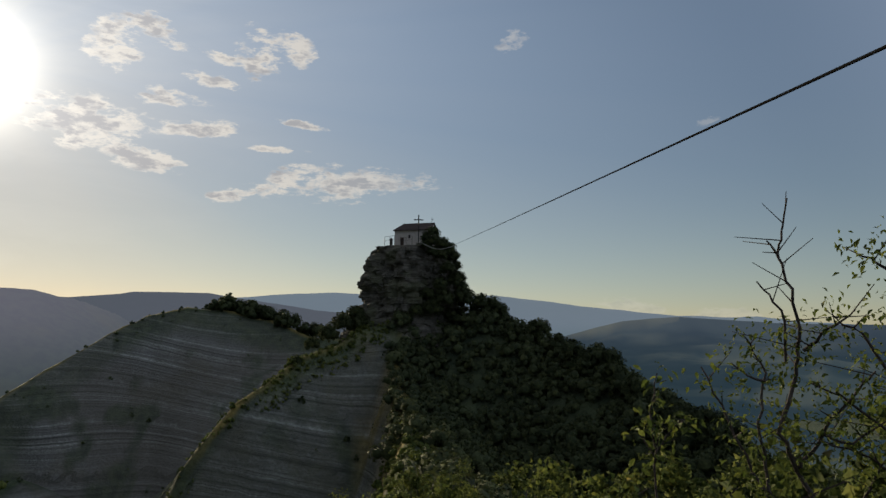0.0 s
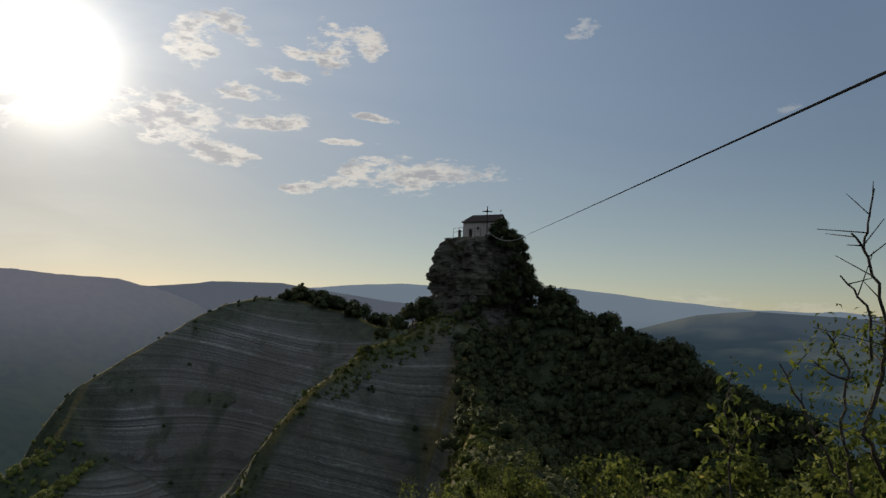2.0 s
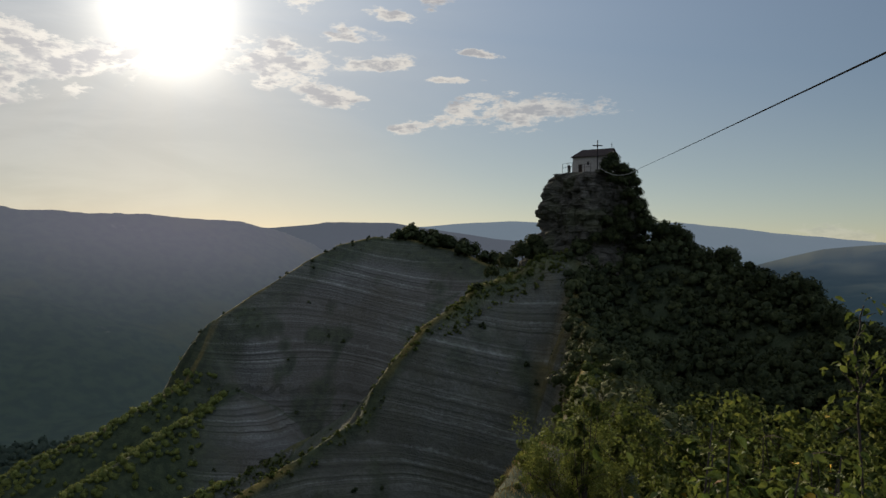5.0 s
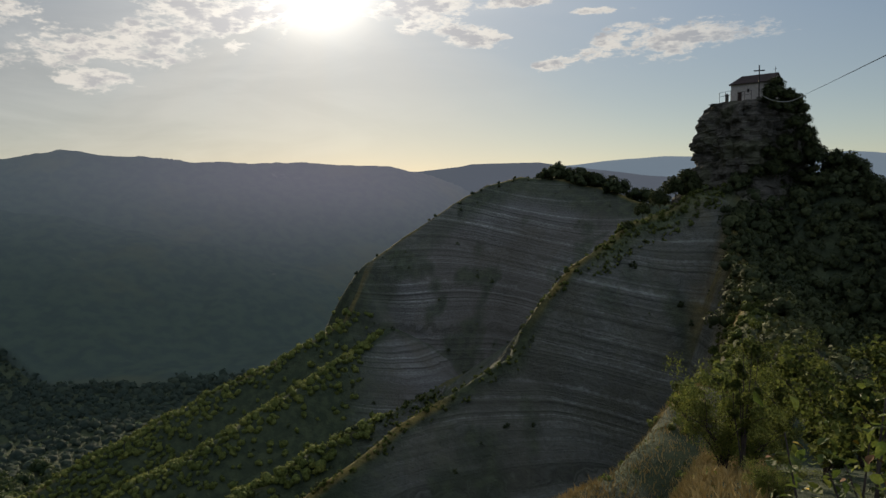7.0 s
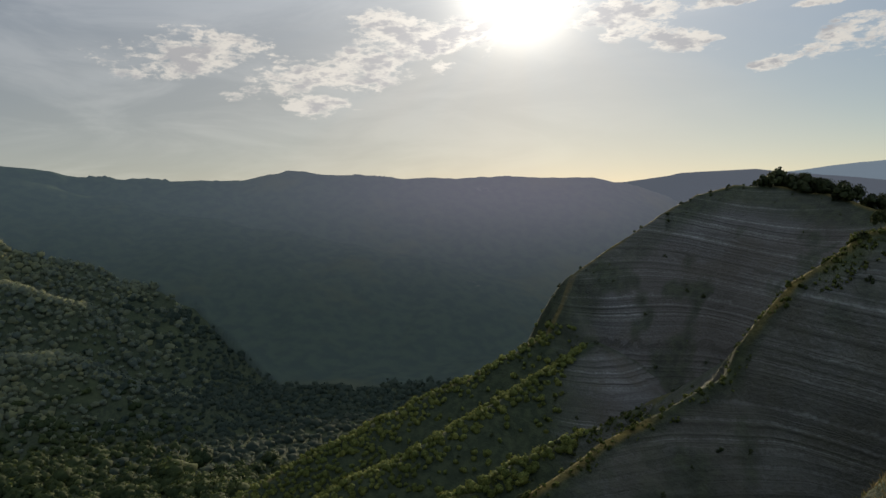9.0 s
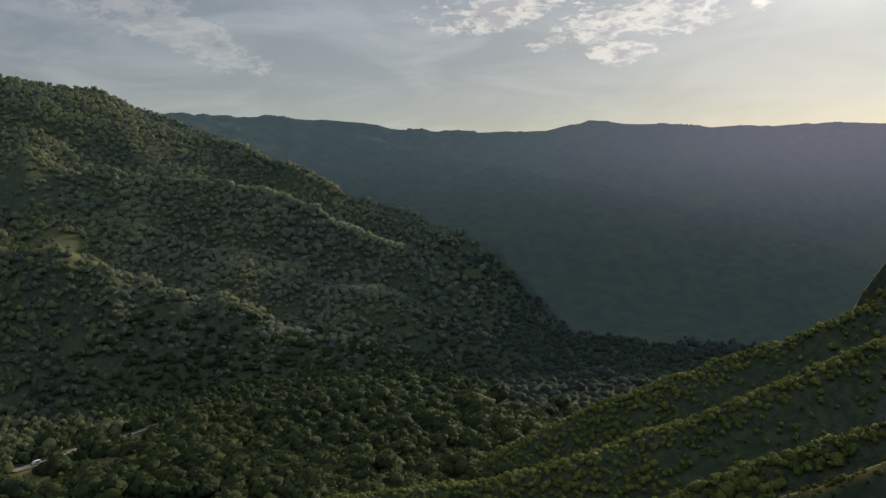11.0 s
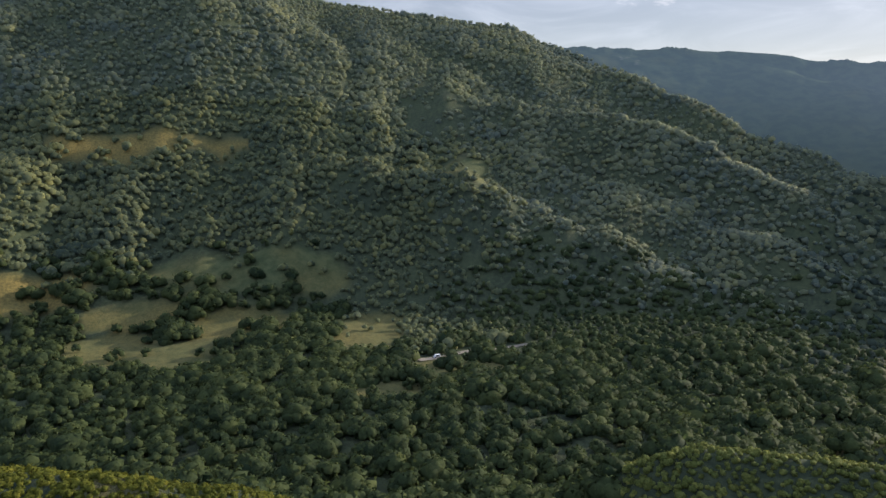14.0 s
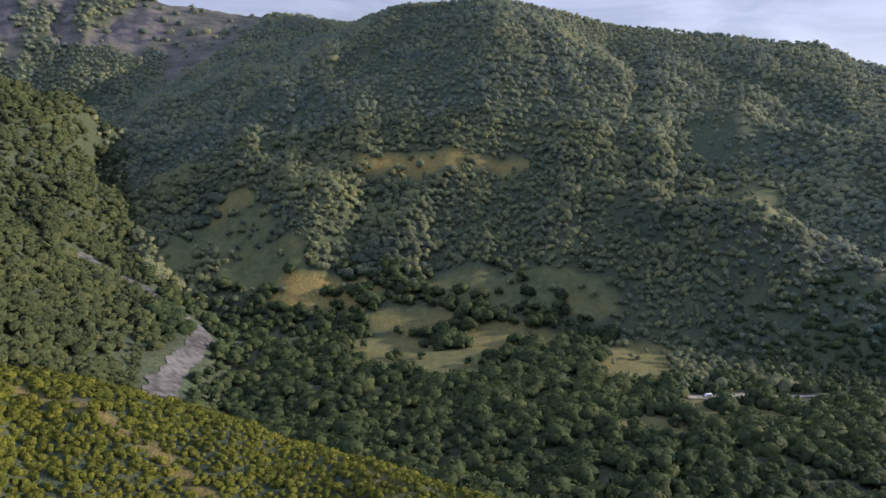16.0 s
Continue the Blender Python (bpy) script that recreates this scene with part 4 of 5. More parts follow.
def crowns(rng, base, height, radius, lobes, per_lobe, tuft, solid=0.92, bulk=0.0, lift=0.2, lean=None):
    """Many tree crowns at once: each is a handful of lobes, each lobe a leafy body under loose tufts. bulk: how far the lobes fill the crown; lean: the way the canopy faces."""
    n = len(base)
    a = rng.uniform(0, 2 * np.pi, (n, 1)) + 2 * np.pi * np.arange(lobes)[None] / max(1, lobes - 1) + rng.uniform(-0.4, 0.4, (n, lobes))
    up = rng.uniform(0.30 + 0.3 * bulk, 1.0, (n, lobes)) ** 0.8
    up[:, 0] = 1.0
    out = radius[:, None] * 0.66 * np.sqrt(np.clip(1.08 - (2.0 * (up - 0.55)) ** 2, 0.03 + 0.5 * bulk, 1)) * rng.uniform(0.65, 1.1, (n, lobes))
    out[:, 0] *= 0.3
    size = radius[:, None] * rng.uniform(0.36 + 0.16 * bulk, 0.58 + 0.18 * bulk, (n, lobes))
    mid = np.stack([base[:, 0:1] + np.cos(a) * out, base[:, 1:2] + np.sin(a) * out, base[:, 2:3] + up * height[:, None] - size * 0.8], -1)
    heart = np.repeat((base + np.stack([0 * height, 0 * height, height * 0.35], -1))[:, None], lobes, 1).reshape(-1, 3)
    mid, size = mid.reshape(-1, 3), size.ravel()
    tuft = np.repeat(tuft, lobes)
    shape, corner = GLOBE
    k = len(shape)
    way = shape[None] * (1 + rng.uniform(-0.22, 0.16, (len(mid), k, 1)))
    ball = mid[:, None] + way * size[:, None, None] * np.array([1.0, 1.0, 0.92 if bulk < 0.85 else 0.78]) * solid
    lean = np.array([[0, 0, 1.0]] * n) if lean is None else lean
    lean = np.repeat(lean, lobes, 0)
    bend = unit(shape[None] * 0.75 + unit(ball - heart[:, None]) * 0.7 + lean[:, None] * lift)
    faces = (np.arange(len(mid))[:, None, None] * k + corner[None]).reshape(-1, 3)
    co, quads, turned = leaf_patches(rng, np.repeat(mid, per_lobe, 0), np.repeat(size, per_lobe), np.repeat(tuft, per_lobe), 0.9, 0.45)
    hub = np.repeat(np.repeat(heart, per_lobe, 0), 4, 0)
    return ball.reshape(-1, 3), faces, bend.reshape(-1, 3), co, quads, unit(turned * 0.7 + unit(co - hub) * 0.7 + np.repeat(np.repeat(lean, per_lobe, 0), 4, 0) * (lift - 0.2))


def globe():
    bm = bmesh.new()
    bmesh.ops.create_icosphere(bm, subdivisions=1, radius=1.0)
    co = np.array([tuple(v.co) for v in bm.verts])
    faces = np.array([[v.index for v in f.verts] for f in bm.faces])
    bm.free()
    return unit(co), faces


GLOBE = globe()


def scatter(rng, bearings, distances, spacing):
    """Spots on a shaken grid over a sector of the land."""
    a = np.radians(np.linspace(bearings[0], bearings[1], 60))
    far = distances[1]
    xs = np.concatenate([-np.sin(a) * far, -np.sin(a) * distances[0]])
    ys = np.concatenate([np.cos(a) * far, np.cos(a) * distances[0]])
    gx, gy = np.meshgrid(np.arange(xs.min(), xs.max(), spacing), np.arange(ys.min(), ys.max(), spacing))
    gx = gx + rng.uniform(-0.45, 0.45, gx.shape) * spacing
    gy = gy + rng.uniform(-0.45, 0.45, gy.shape) * spacing
    r, az = np.hypot(gx, gy), np.degrees(np.arctan2(-gx, gy))
    ok = (r > distances[0]) & (r < distances[1]) & (az > bearings[0]) & (az < bearings[1])
    return gx[ok], gy[ok]


def woods(name, seed, bearings, distances, spacing, sizes, lobes, per_lobe, mat, label, keep=None, tuft=0.2, solid=0.92, tall=(1.5, 2.3), bulk=0.0, lift=0.2):
    """A stretch of woodland as one mesh."""
    rng = np.random.default_rng(seed)
    x, y = scatter(rng, bearings, distances, spacing)
    h, rock, dry, green, _ = land(x, y)
    ok = rng.uniform(size=len(x)) < (keep(x, y, h, rock, dry, green) if keep else 1.0)
    x, y, h = x[ok], y[ok], h[ok]
    grow = 0.97 + 0.45 * fractal(x, y, 60, 2, 7)
    radius = (sizes[0] + (sizes[1] - sizes[0]) * rng.uniform(0, 1, len(x)) ** 2.0) * grow
    height = (radius * 0.5 + 0.5 * np.mean(radius)) * rng.uniform(*tall, len(x))
    lean = None
    if distances[1] > 400:
        gx, gy = [(rolled(x + a, y + b) - rolled(x - a, y - b)) / 16 for a, b in ((8, 0), (0, 8))]
        lean = unit(np.stack([-2.4 * gx, -2.4 * gy, np.ones(len(x))], -1))
    ob = new(name, crown_mesh(name, crowns(rng, np.stack([x, y, h - 0.3], -1), height, radius, lobes, per_lobe, radius * tuft, solid, bulk, lift, lean), mat))
    return tagged(ob, label, "woodland", kind="stuff")


def open_ground(x, y, h, rock, dry, green):
    """Woods leave the clearings, the river bed and the road open."""
    r = np.hypot(x, y)
    p = np.where(np.maximum(green, dry) > 0.55, np.where(fractal(x, y, 18, 3, 97) > 0.27, 0.5, 0.07), 1.0) * np.where(rock > 0.35, np.where(r > 900, 0.004, 0.04), 1.0)
    for line, wide in ((RIVER, 10.5), (TRACK, 9)):
        d = np.full(len(x), 1e9)
        for a, b in zip(line, line[1:]):
            dx, dy = b.x - a.x, b.y - a.y
            u = np.clip(((x - a.x) * dx + (y - a.y) * dy) / (dx * dx + dy * dy), 0, 1)
            d = np.minimum(d, np.hypot(x - a.x - u * dx, y - a.y - u * dy))
        p = np.where(d < wide, 0, p)
    return p


def on_ground(bearing, rise_):
    x, y = field_spot(bearing, rise_)
    return Vector((x, y, float(land(np.array([x]), np.array([y]))[0][0])))


RIVER = [on_ground(*v) for v in ((139.6, -8.6), (138.3, -9.4), (135.8, -10.9), (134.0, -12.5), (132.2, -13.9), (131.4, -15.1), (132.8, -16.6), (134.2, -18.1), (134.9, -20.0))]
TRACK = [on_ground(*v) for v in ((94.2, -18.85), (93.4, -18.75), (92.4, -18.6), (90.2, -18.3), (87.5, -17.9), (85.4, -17.6))]


def ribbon(name, line, wide, mat, label, category, rough=0.15):
    """A strip that lies on the land along a line."""
    pts = []
    for k in range(len(line) - 1):
        p0, p1, p2, p3 = line[max(0, k - 1)], line[k], line[k + 1], line[min(len(line) - 1, k + 2)]
        for j in range(14):
            t = j / 14
            pts.append(0.5 * (2 * p1 + (p2 - p0) * t + (2 * p0 - 5 * p1 + 4 * p2 - p3) * t * t + (3 * p1 - p0 - 3 * p2 + p3) * t ** 3))
    co, faces = [], []
    for k, p in enumerate(pts):
        q = pts[min(k + 1, len(pts) - 1)] - pts[max(0, k - 1)]
        side = Vector((-q.y, q.x, 0)).normalized()
        for j in range(9):
            bank = side * (1 if j > 4 else -1)
            w = wide * (1 + rough * noise.noise((p + bank * 40) * 0.035) + rough * 0.7 * noise.noise((p + bank * 40) * 0.15))
            s = p + side * w * (j / 4 - 1)
            co.append((s.x, s.y))
        if k:
            for j in range(8):
                a = (k - 1) * 9 + j
                faces.append((a, a + 1, a + 10, a + 9))
    co = np.array(co)
    z = land(co[:, 0], co[:, 1])[0] + 0.5
    return tagged(new(name, mesh_of(name, np.column_stack([co, z]), np.array(faces), mat, True)), label, category, kind="structure")


ribbon("river", RIVER, 6.0, GRAVEL, "grey gravel river bed winding through woods", "river", 0.7)
ribbon("road", TRACK, 2.4, ROAD, "pale dusty gravel road among trees", "road")

def bearing_of(x, y):
    return np.degrees(np.arctan2(-x, y))


def below_skyline(x, y, *c):
    """Woods up to the skyline and a little over it."""
    line = sorted((b, d) for b, _, d, _ in CRESTS["skyline"][0])
    edge = np.interp(bearing_of(x, y), [v[0] for v in line], [v[1] for v in line])
    return open_ground(x, y, *c) * (np.hypot(x, y) < edge + 80) * (1 - far_side(x, y))


def floor_end(x, y):
    """0 on the valley floor, 1 on the slopes beyond it."""
    far = np.where(bearing_of(x, y) > 100, 635, 505)
    return ease(np.hypot(x, y), far - 60, far)


def valley_floor(x, y, h, *c):
    """The floor of the valley, with gaps between the stands of trees."""
    b = bearing_of(x, y)
    return open_ground(x, y, h, *c) * (h < -112 + np.clip(b - 88, 0, 40) * 1.2) * (b < west_bank(x, y)) * (1 - floor_end(x, y)) * np.where(fractal(x, y, 42, 3, 99) < -0.22, 0.65, 1.0)


def west_bank(x, y):
    """Bearing at which the sunny slope beyond the river begins."""
    return np.interp(np.hypot(x, y), [150, 330, 430, 560, 700, 830], [134, 133.5, 134.5, 135, 135.5, 136])


woods("valley_woods", 1, (40, 140), (170, 640), 8.2, (4.4, 10.5), 7, 14, VALLEY, "green broadleaf woods on the valley floor", valley_floor, 0.10, 0.80, (1.0, 1.5), 0.45, 0.35)
woods("sunny_woods", 14, (132, 152), (150, 1000), 7.2, (3.4, 7.8), 3, 6, SUNNY, "sunlit yellow-green woods on the slope beyond the river", lambda x, y, *c: open_ground(x, y, *c) * (bearing_of(x, y) > west_bank(x, y)), 0.16, 0.9, (1.1, 1.7), 0.6, 0.5)
woods("hillside_woods", 2, (85, 141), (445, 830), 6.6, (3.4, 7.4), 3, 5, HAZED_FOREST, "dense green broadleaf woods on the valley side", lambda x, y, *c: open_ground(x, y, *c) * (bearing_of(x, y) < west_bank(x, y)) * floor_end(x, y) * ease(bearing_of(x, y), 85, 95), 0.16, 0.88, (1.0, 1.6), 0.7, 1.1)
woods("mouth_woods", 16, (27, 68), (445, 850), 7.0, (4.2, 8.0), 1, 4, HAZED_MOUTH, "dark woods on the floor of the valley mouth", lambda x, y, *c: open_ground(x, y, *c) * ease(np.hypot(x, y), 445, 505) * ease(-bearing_of(x, y), -68, -58) * (1 - far_side(x, y)), 0.18, 0.95, (0.6, 1.0), 1.0, 1.6)
woods("shaded_woods", 15, (58, 95), (560, 960), 6.2, (4.0, 7.6), 2, 3, HAZED_UPLAND, "dense woods on the shaded side of the valley, tinted blue-green for haze", lambda x, y, *c: open_ground(x, y, *c) * ease(bearing_of(x, y), 58, 68) * ease(-bearing_of(x, y), -95, -85) * ease(np.hypot(x, y), 560, 660) * ease(-np.hypot(x, y), -960, -900) * (1 - far_side(x, y)), 0.18, 0.92, (0.7, 1.1), 0.9, 1.1)
woods("lower_woods", 18, (58, 95), (445, 660), 6.6, (3.4, 7.6), 3, 5, VALLEY, "green woods at the foot of the shaded slope", lambda x, y, *c: open_ground(x, y, *c) * ease(np.hypot(x, y), 445, 505) * ease(-np.hypot(x, y), -660, -560) * ease(bearing_of(x, y), 58, 68) * ease(-bearing_of(x, y), -95, -85), 0.17, 0.9, (0.9, 1.5), 0.7, 0.8)
woods("upper_woods", 3, (56, 152), (830, 1420), 7.4, (4.2, 8.6), 1, 6, HAZED_UPLAND, "dense green woods on the upper slopes below the skyline", lambda x, y, *c: below_skyline(x, y, *c) * ((np.hypot(x, y) > 1000) | (bearing_of(x, y) < 138)) * np.where(bearing_of(x, y) < 95, ease(np.hypot(x, y), 880, 950), 1.0), 0.18, 0.98, (0.6, 1.1), 1.0, 1.2)
woods("ridge_woods", 12, (119, 152), (1420, 1900), 14, (7.5, 11.0), 2, 2, HAZED_UPLAND, "dark woods on the distant ridge", below_skyline, 0.2, 1.1, (0.7, 1.0), 1.0, 0.9)
woods("scrub", 4, (98, 156), (60, 120), 0.95, (0.85, 1.6), 2, 6, YOUNG, "yellow-green young scrub covering the near slope", lambda x, y, h, rock, dry, green: np.where(dry > 0.4, 0.3, 0.99), 0.15, 0.84, (0.65, 1.1), 0.8, 0.9)


def along_ridges(x, y, h, rock, dry, green):
    """Thick along the ridges, thinner on their faces, and only a fringe where the rock begins."""
    _, near = raw_height(x, y)
    d = functools.reduce(np.minimum, [near[k][1] for k in ("middle_spur", "green_spur", "knoll", "spur")]) + 3 * fractal(x, y, 15, 2, 67)
    face = np.clip((bearing_of(x, y) - 38) / 14, 0.2, 0.95)
    return np.where(rock > 0.3, 0.01, np.where(d < np.clip((bearing_of(x, y) - 26) * 0.6, 2.0, 9), 0.97, face)) * (h < -44) * (h > -128)


woods("spur_scrub", 5, (30, 90), (165, 330), 2.25, (1.6, 3.1), 2, 7, SCRUB, "green scrub along the descending spurs", along_ridges, 0.17, 0.9, (0.7, 1.2), 0.6, 0.5)
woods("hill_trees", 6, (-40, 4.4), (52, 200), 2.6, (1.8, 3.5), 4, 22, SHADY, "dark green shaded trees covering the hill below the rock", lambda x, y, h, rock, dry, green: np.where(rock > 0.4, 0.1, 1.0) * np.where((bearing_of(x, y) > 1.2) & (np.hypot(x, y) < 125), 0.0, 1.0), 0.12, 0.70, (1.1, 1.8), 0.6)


def along_spur(x, y, h, rock, dry, green):
    """Thick on the shoulder below the rock, then a thin fringe along the crest of the spurs."""
    _, near = raw_height(x, y)
    d = np.minimum(near["spur"][1], near["middle_spur"][1])
    az = bearing_of(x, y)
    return np.where((az < 13.5) & (d < 5), 1.0, np.where(d < 2.4, 0.55, 0.0)) * (np.hypot(x, y) < 215)


woods("crest_scrub", 13, (4.4, 44), (118, 214), 1.15, (0.55, 1.4), 3, 8, SHRUB, "sunlit yellow-green scrub along the crest below the rock", along_spur, 0.2, 0.8, (1.0, 1.7))
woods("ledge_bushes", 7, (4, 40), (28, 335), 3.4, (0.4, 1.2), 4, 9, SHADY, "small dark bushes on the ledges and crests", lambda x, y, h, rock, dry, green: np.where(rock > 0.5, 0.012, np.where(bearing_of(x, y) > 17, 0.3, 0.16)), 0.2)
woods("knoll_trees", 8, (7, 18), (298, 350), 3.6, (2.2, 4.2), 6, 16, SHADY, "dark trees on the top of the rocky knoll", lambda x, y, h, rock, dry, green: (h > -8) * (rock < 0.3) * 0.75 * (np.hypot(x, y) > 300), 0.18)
woods("bank_scrub", 17, (5, 34), (12, 48), 0.9, (0.2, 0.65), 3, 8, SCRUB, "low olive scrub and tussocks on the dry bank", lambda x, y, h, rock, dry, green: np.where(rock > 0.4, 0.1, 0.55), 0.2, 0.8, (0.7, 1.3), 0.3)
woods("saddle_scrub", 19, (0.5, 8), (36, 135), 1.5, (0.7, 1.7), 3, 10, SHRUB, "green scrub along the saddle below the rock", lambda x, y, h, rock, dry, green: np.where(rock > 0.4, 0.05, np.where(bearing_of(x, y) < 5.2, 0.97, 0.4)), 0.17, 0.8, (0.9, 1.5), 0.5)


build_far_side()


# ---- chapel, cross and cable on the rock ----
def tube(bm, points, r0, r1, sides=6):
    """A tapered round bar along points."""
    rings = []
    n = len(points)
    for k, p in enumerate(points):
        d = (points[min(k + 1, n - 1)] - points[max(k - 1, 0)]).normalized()
        a = d.orthogonal().normalized()
        b = d.cross(a)
        r = r0 + (r1 - r0) * k / max(1, n - 1)
        rings.append([bm.verts.new(p + (a * math.cos(2 * math.pi * j / sides) + b * math.sin(2 * math.pi * j / sides)) * r) for j in range(sides)])
    for a, b in zip(rings, rings[1:]):
        for j in range(sides):
            bm.faces.new((a[j], a[(j + 1) % sides], b[(j + 1) % sides], b[j]))
    bm.faces.new(rings[0][::-1])
    bm.faces.new(rings[-1])


def root(name, at, turn, label, category, group=""):
    ob = new(name)
    ob.empty_display_size = 0.3
    ob.matrix_world = pose(at.x, at.y, at.z, 0, 0, turn)
    return tagged(ob, label, category, group)


def bevelled(bm, width):
    bmesh.ops.bevel(bm, geom=bm.edges[:], offset=width, segments=1, affect="EDGES")


TOP = 21.8


def build_chapel():
    at = toward(2.58, 0, 190)
    at.z = TOP - 0.35
    ob = root("chapel", at, 2.4 - 20, "small whitewashed chapel with a brown sheet roof on the rock", "chapel")
    L, W, H = 4.7, 2.6, 4.1
    bm = bmesh.new()
    # four walls with thickness; the long near wall has a door and a window opening
    for low, high in (((-L, -W, 0), (-3.1, -W + 0.4, H)), ((-2.2, -W, 0), (-1.0, -W + 0.4, H)), ((-0.45, -W, 0), (L, -W + 0.4, H)), ((-3.1, -W, 2.1), (-2.2, -W + 0.4, H)),
                      ((-1.0, -W, 0), (-0.45, -W + 0.4, 1.9)), ((-1.0, -W, 2.75), (-0.45, -W + 0.4, H)), ((-L, W - 0.4, 0), (L, W, H)), ((-L, -W + 0.4, 0), (-L + 0.4, W - 0.4, H)), ((L - 0.4, -W + 0.4, 0), (L, W - 0.4, H))):
        box(bm, low, high)
    v = [bm.verts.new(q) for q in ((L - 0.4, -W, H), (L - 0.4, W, H), (L - 0.4, 0, H + 1.75), (L, -W, H), (L, W, H), (L, 0, H + 1.75))]
    for f in ((0, 2, 1), (3, 4, 5), (0, 3, 5, 2), (1, 2, 5, 4)):
        bm.faces.new([v[i] for i in f])
    part("wall", bm, WHITEWASH, ob)
    bm = bmesh.new()
    e = 0.4
    outer = [(-L - e, -W - e, H - 0.1), (L + e, -W - e, H - 0.1), (L + e, 0, H + 1.95), (-L + 1.5, 0, H + 1.95), (-L - e, W + e, H - 0.1), (L + e, W + e, H - 0.1)]
    up = [bm.verts.new(q) for q in outer]
    dn = [bm.verts.new((q[0], q[1], q[2] - 0.14)) for q in outer]
    for f in ((0, 1, 2, 3), (3, 2, 5, 4), (0, 3, 4)):
        bm.faces.new([up[i] for i in f])
        bm.faces.new([dn[i] for i in reversed(f)])
    for a, b in ((0, 1), (1, 2), (2, 5), (5, 4), (4, 0)):
        bm.faces.new((up[b], up[a], dn[a], dn[b]))
    roof = part("roof", bm, ROOF_TIN, ob, "brown sheet-metal roof with standing seams")
    slope = math.atan2(2.05, W + e)
    for k in range(9):
        bm = bmesh.new()
        x = -L + 1.7 + k * 0.85
        box(bm, (x - 0.03, 0, 0), (x + 0.03, math.hypot(W + e, 2.05), 0.06), Matrix.Translation((0, -W - e, H - 0.09)) @ Matrix.Rotation(slope, 4, "X"))
        part("seam", bm, ROOF_TIN, roof)
    bm = bmesh.new()
    box(bm, (-3.1, -W + 0.12, 0), (-2.2, -W + 0.2, 2.1))
    for x in (-2.95, -2.55):
        box(bm, (x, -W + 0.09, 0.2), (x + 0.25, -W + 0.12, 1.9))
    door = part("door", bm, DOORWOOD, ob, "dark wooden door")
    bm = bmesh.new()
    tube(bm, [Vector((-2.35, -W + 0.06, 1.0)), Vector((-2.35, -W + 0.06, 1.2))], 0.025, 0.025)
    part("handle", bm, IRON, door)
    bm = bmesh.new()
    box(bm, (-1.0, -W + 0.15, 1.9), (-0.45, -W + 0.19, 2.75))
    window = part("window", bm, DARK_GLASS, ob)
    bm = bmesh.new()
    for low, high in (((-1.0, -W + 0.1, 1.9), (-0.93, -W + 0.15, 2.75)), ((-0.52, -W + 0.1, 1.9), (-0.45, -W + 0.15, 2.75)), ((-0.93, -W + 0.1, 2.68), (-0.52, -W + 0.15, 2.75)), ((-0.93, -W + 0.1, 1.9), (-0.52, -W + 0.15, 1.97)), ((-0.75, -W + 0.1, 1.97), (-0.70, -W + 0.15, 2.68))):
        box(bm, low, high)
    part("frame", bm, DOORWOOD, window)
    bm = bmesh.new()
    box(bm, (L - 0.35, -0.04, H + 1.9), (L - 0.27, 0.04, H + 3.3))
    box(bm, (L - 0.62, -0.035, H + 2.75), (L, 0.035, H + 2.83))
    bevelled(bm, 0.008)
    part("roof_cross", bm, IRON, ob, "small iron cross on the ridge")


def build_cross():
    at = toward(2.36, 0, 181)
    at.z = TOP - 0.6
    ob = root("cross", at, 4, "tall dark iron cross standing on the rock edge", "cross")
    bm = bmesh.new()
    box(bm, (-0.12, -0.12, 0), (0.12, 0.12, 7.1))
    bevelled(bm, 0.02)
    part("upright", bm, IRON, ob)
    bm = bmesh.new()
    box(bm, (-1.15, -0.125, 5.75), (1.15, 0.125, 5.98))
    bevelled(bm, 0.02)
    part("crossbar", bm, IRON, ob)
    bm = bmesh.new()
    box(bm, (-0.5, -0.5, -0.6), (0.5, 0.5, 0.15))
    bevelled(bm, 0.05)
    part("footing", bm, TOWER_ROCK, ob)


def build_railing(name, points, high, label):
    """Iron posts with two rails between them."""
    at = points[0]
    ob = root(name, at, 0, label, "railing", "railings on the rock")
    for p in points:
        bm = bmesh.new()
        tube(bm, [p - at - Vector((0, 0, 0.6)), p - at + Vector((0, 0, high))], 0.05, 0.05)
        part("post", bm, IRON, ob)
    for a, b in zip(points, points[1:]):
        for z in (high * 0.5, high - 0.03):
            bm = bmesh.new()
            tube(bm, [a - at + Vector((0, 0, z)), b - at + Vector((0, 0, z))], 0.04, 0.04)
            part("rail", bm, IRON, ob)


def spot(bearing, distance, z):
    p = toward(bearing, 0, distance)
    p.z = z
    return p


def build_cable(name, points, radius, label, mat):
    bm = bmesh.new()
    tube(bm, points, radius, radius, 8)
    me = bpy.data.meshes.new(name)
    bm.normal_update()
    bm.to_mesh(me)
    bm.free()
    me.materials.append(mat)
    me.polygons.foreach_set("use_smooth", np.ones(len(me.polygons), bool))
    tagged(new(name, me), label, "cable")


build_chapel()
build_cross()
build_railing("railing", [spot(4.95, 184, TOP - 0.6), spot(4.55, 183, TOP - 0.5), spot(4.2, 182.5, TOP - 0.4)], 1.9, "dark iron railing at the edge of the rock")
build_railing("railing", [spot(3.75, 182.5, TOP - 0.4), spot(3.3, 182, TOP - 0.4), spot(2.85, 182, TOP - 0.3)], 1.5, "dark iron railing in front of the chapel")
a, b = spot(-0.6, 184, 21.7), toward(-31, 18.95, 12)
far_end = b + (b - a) * 0.12
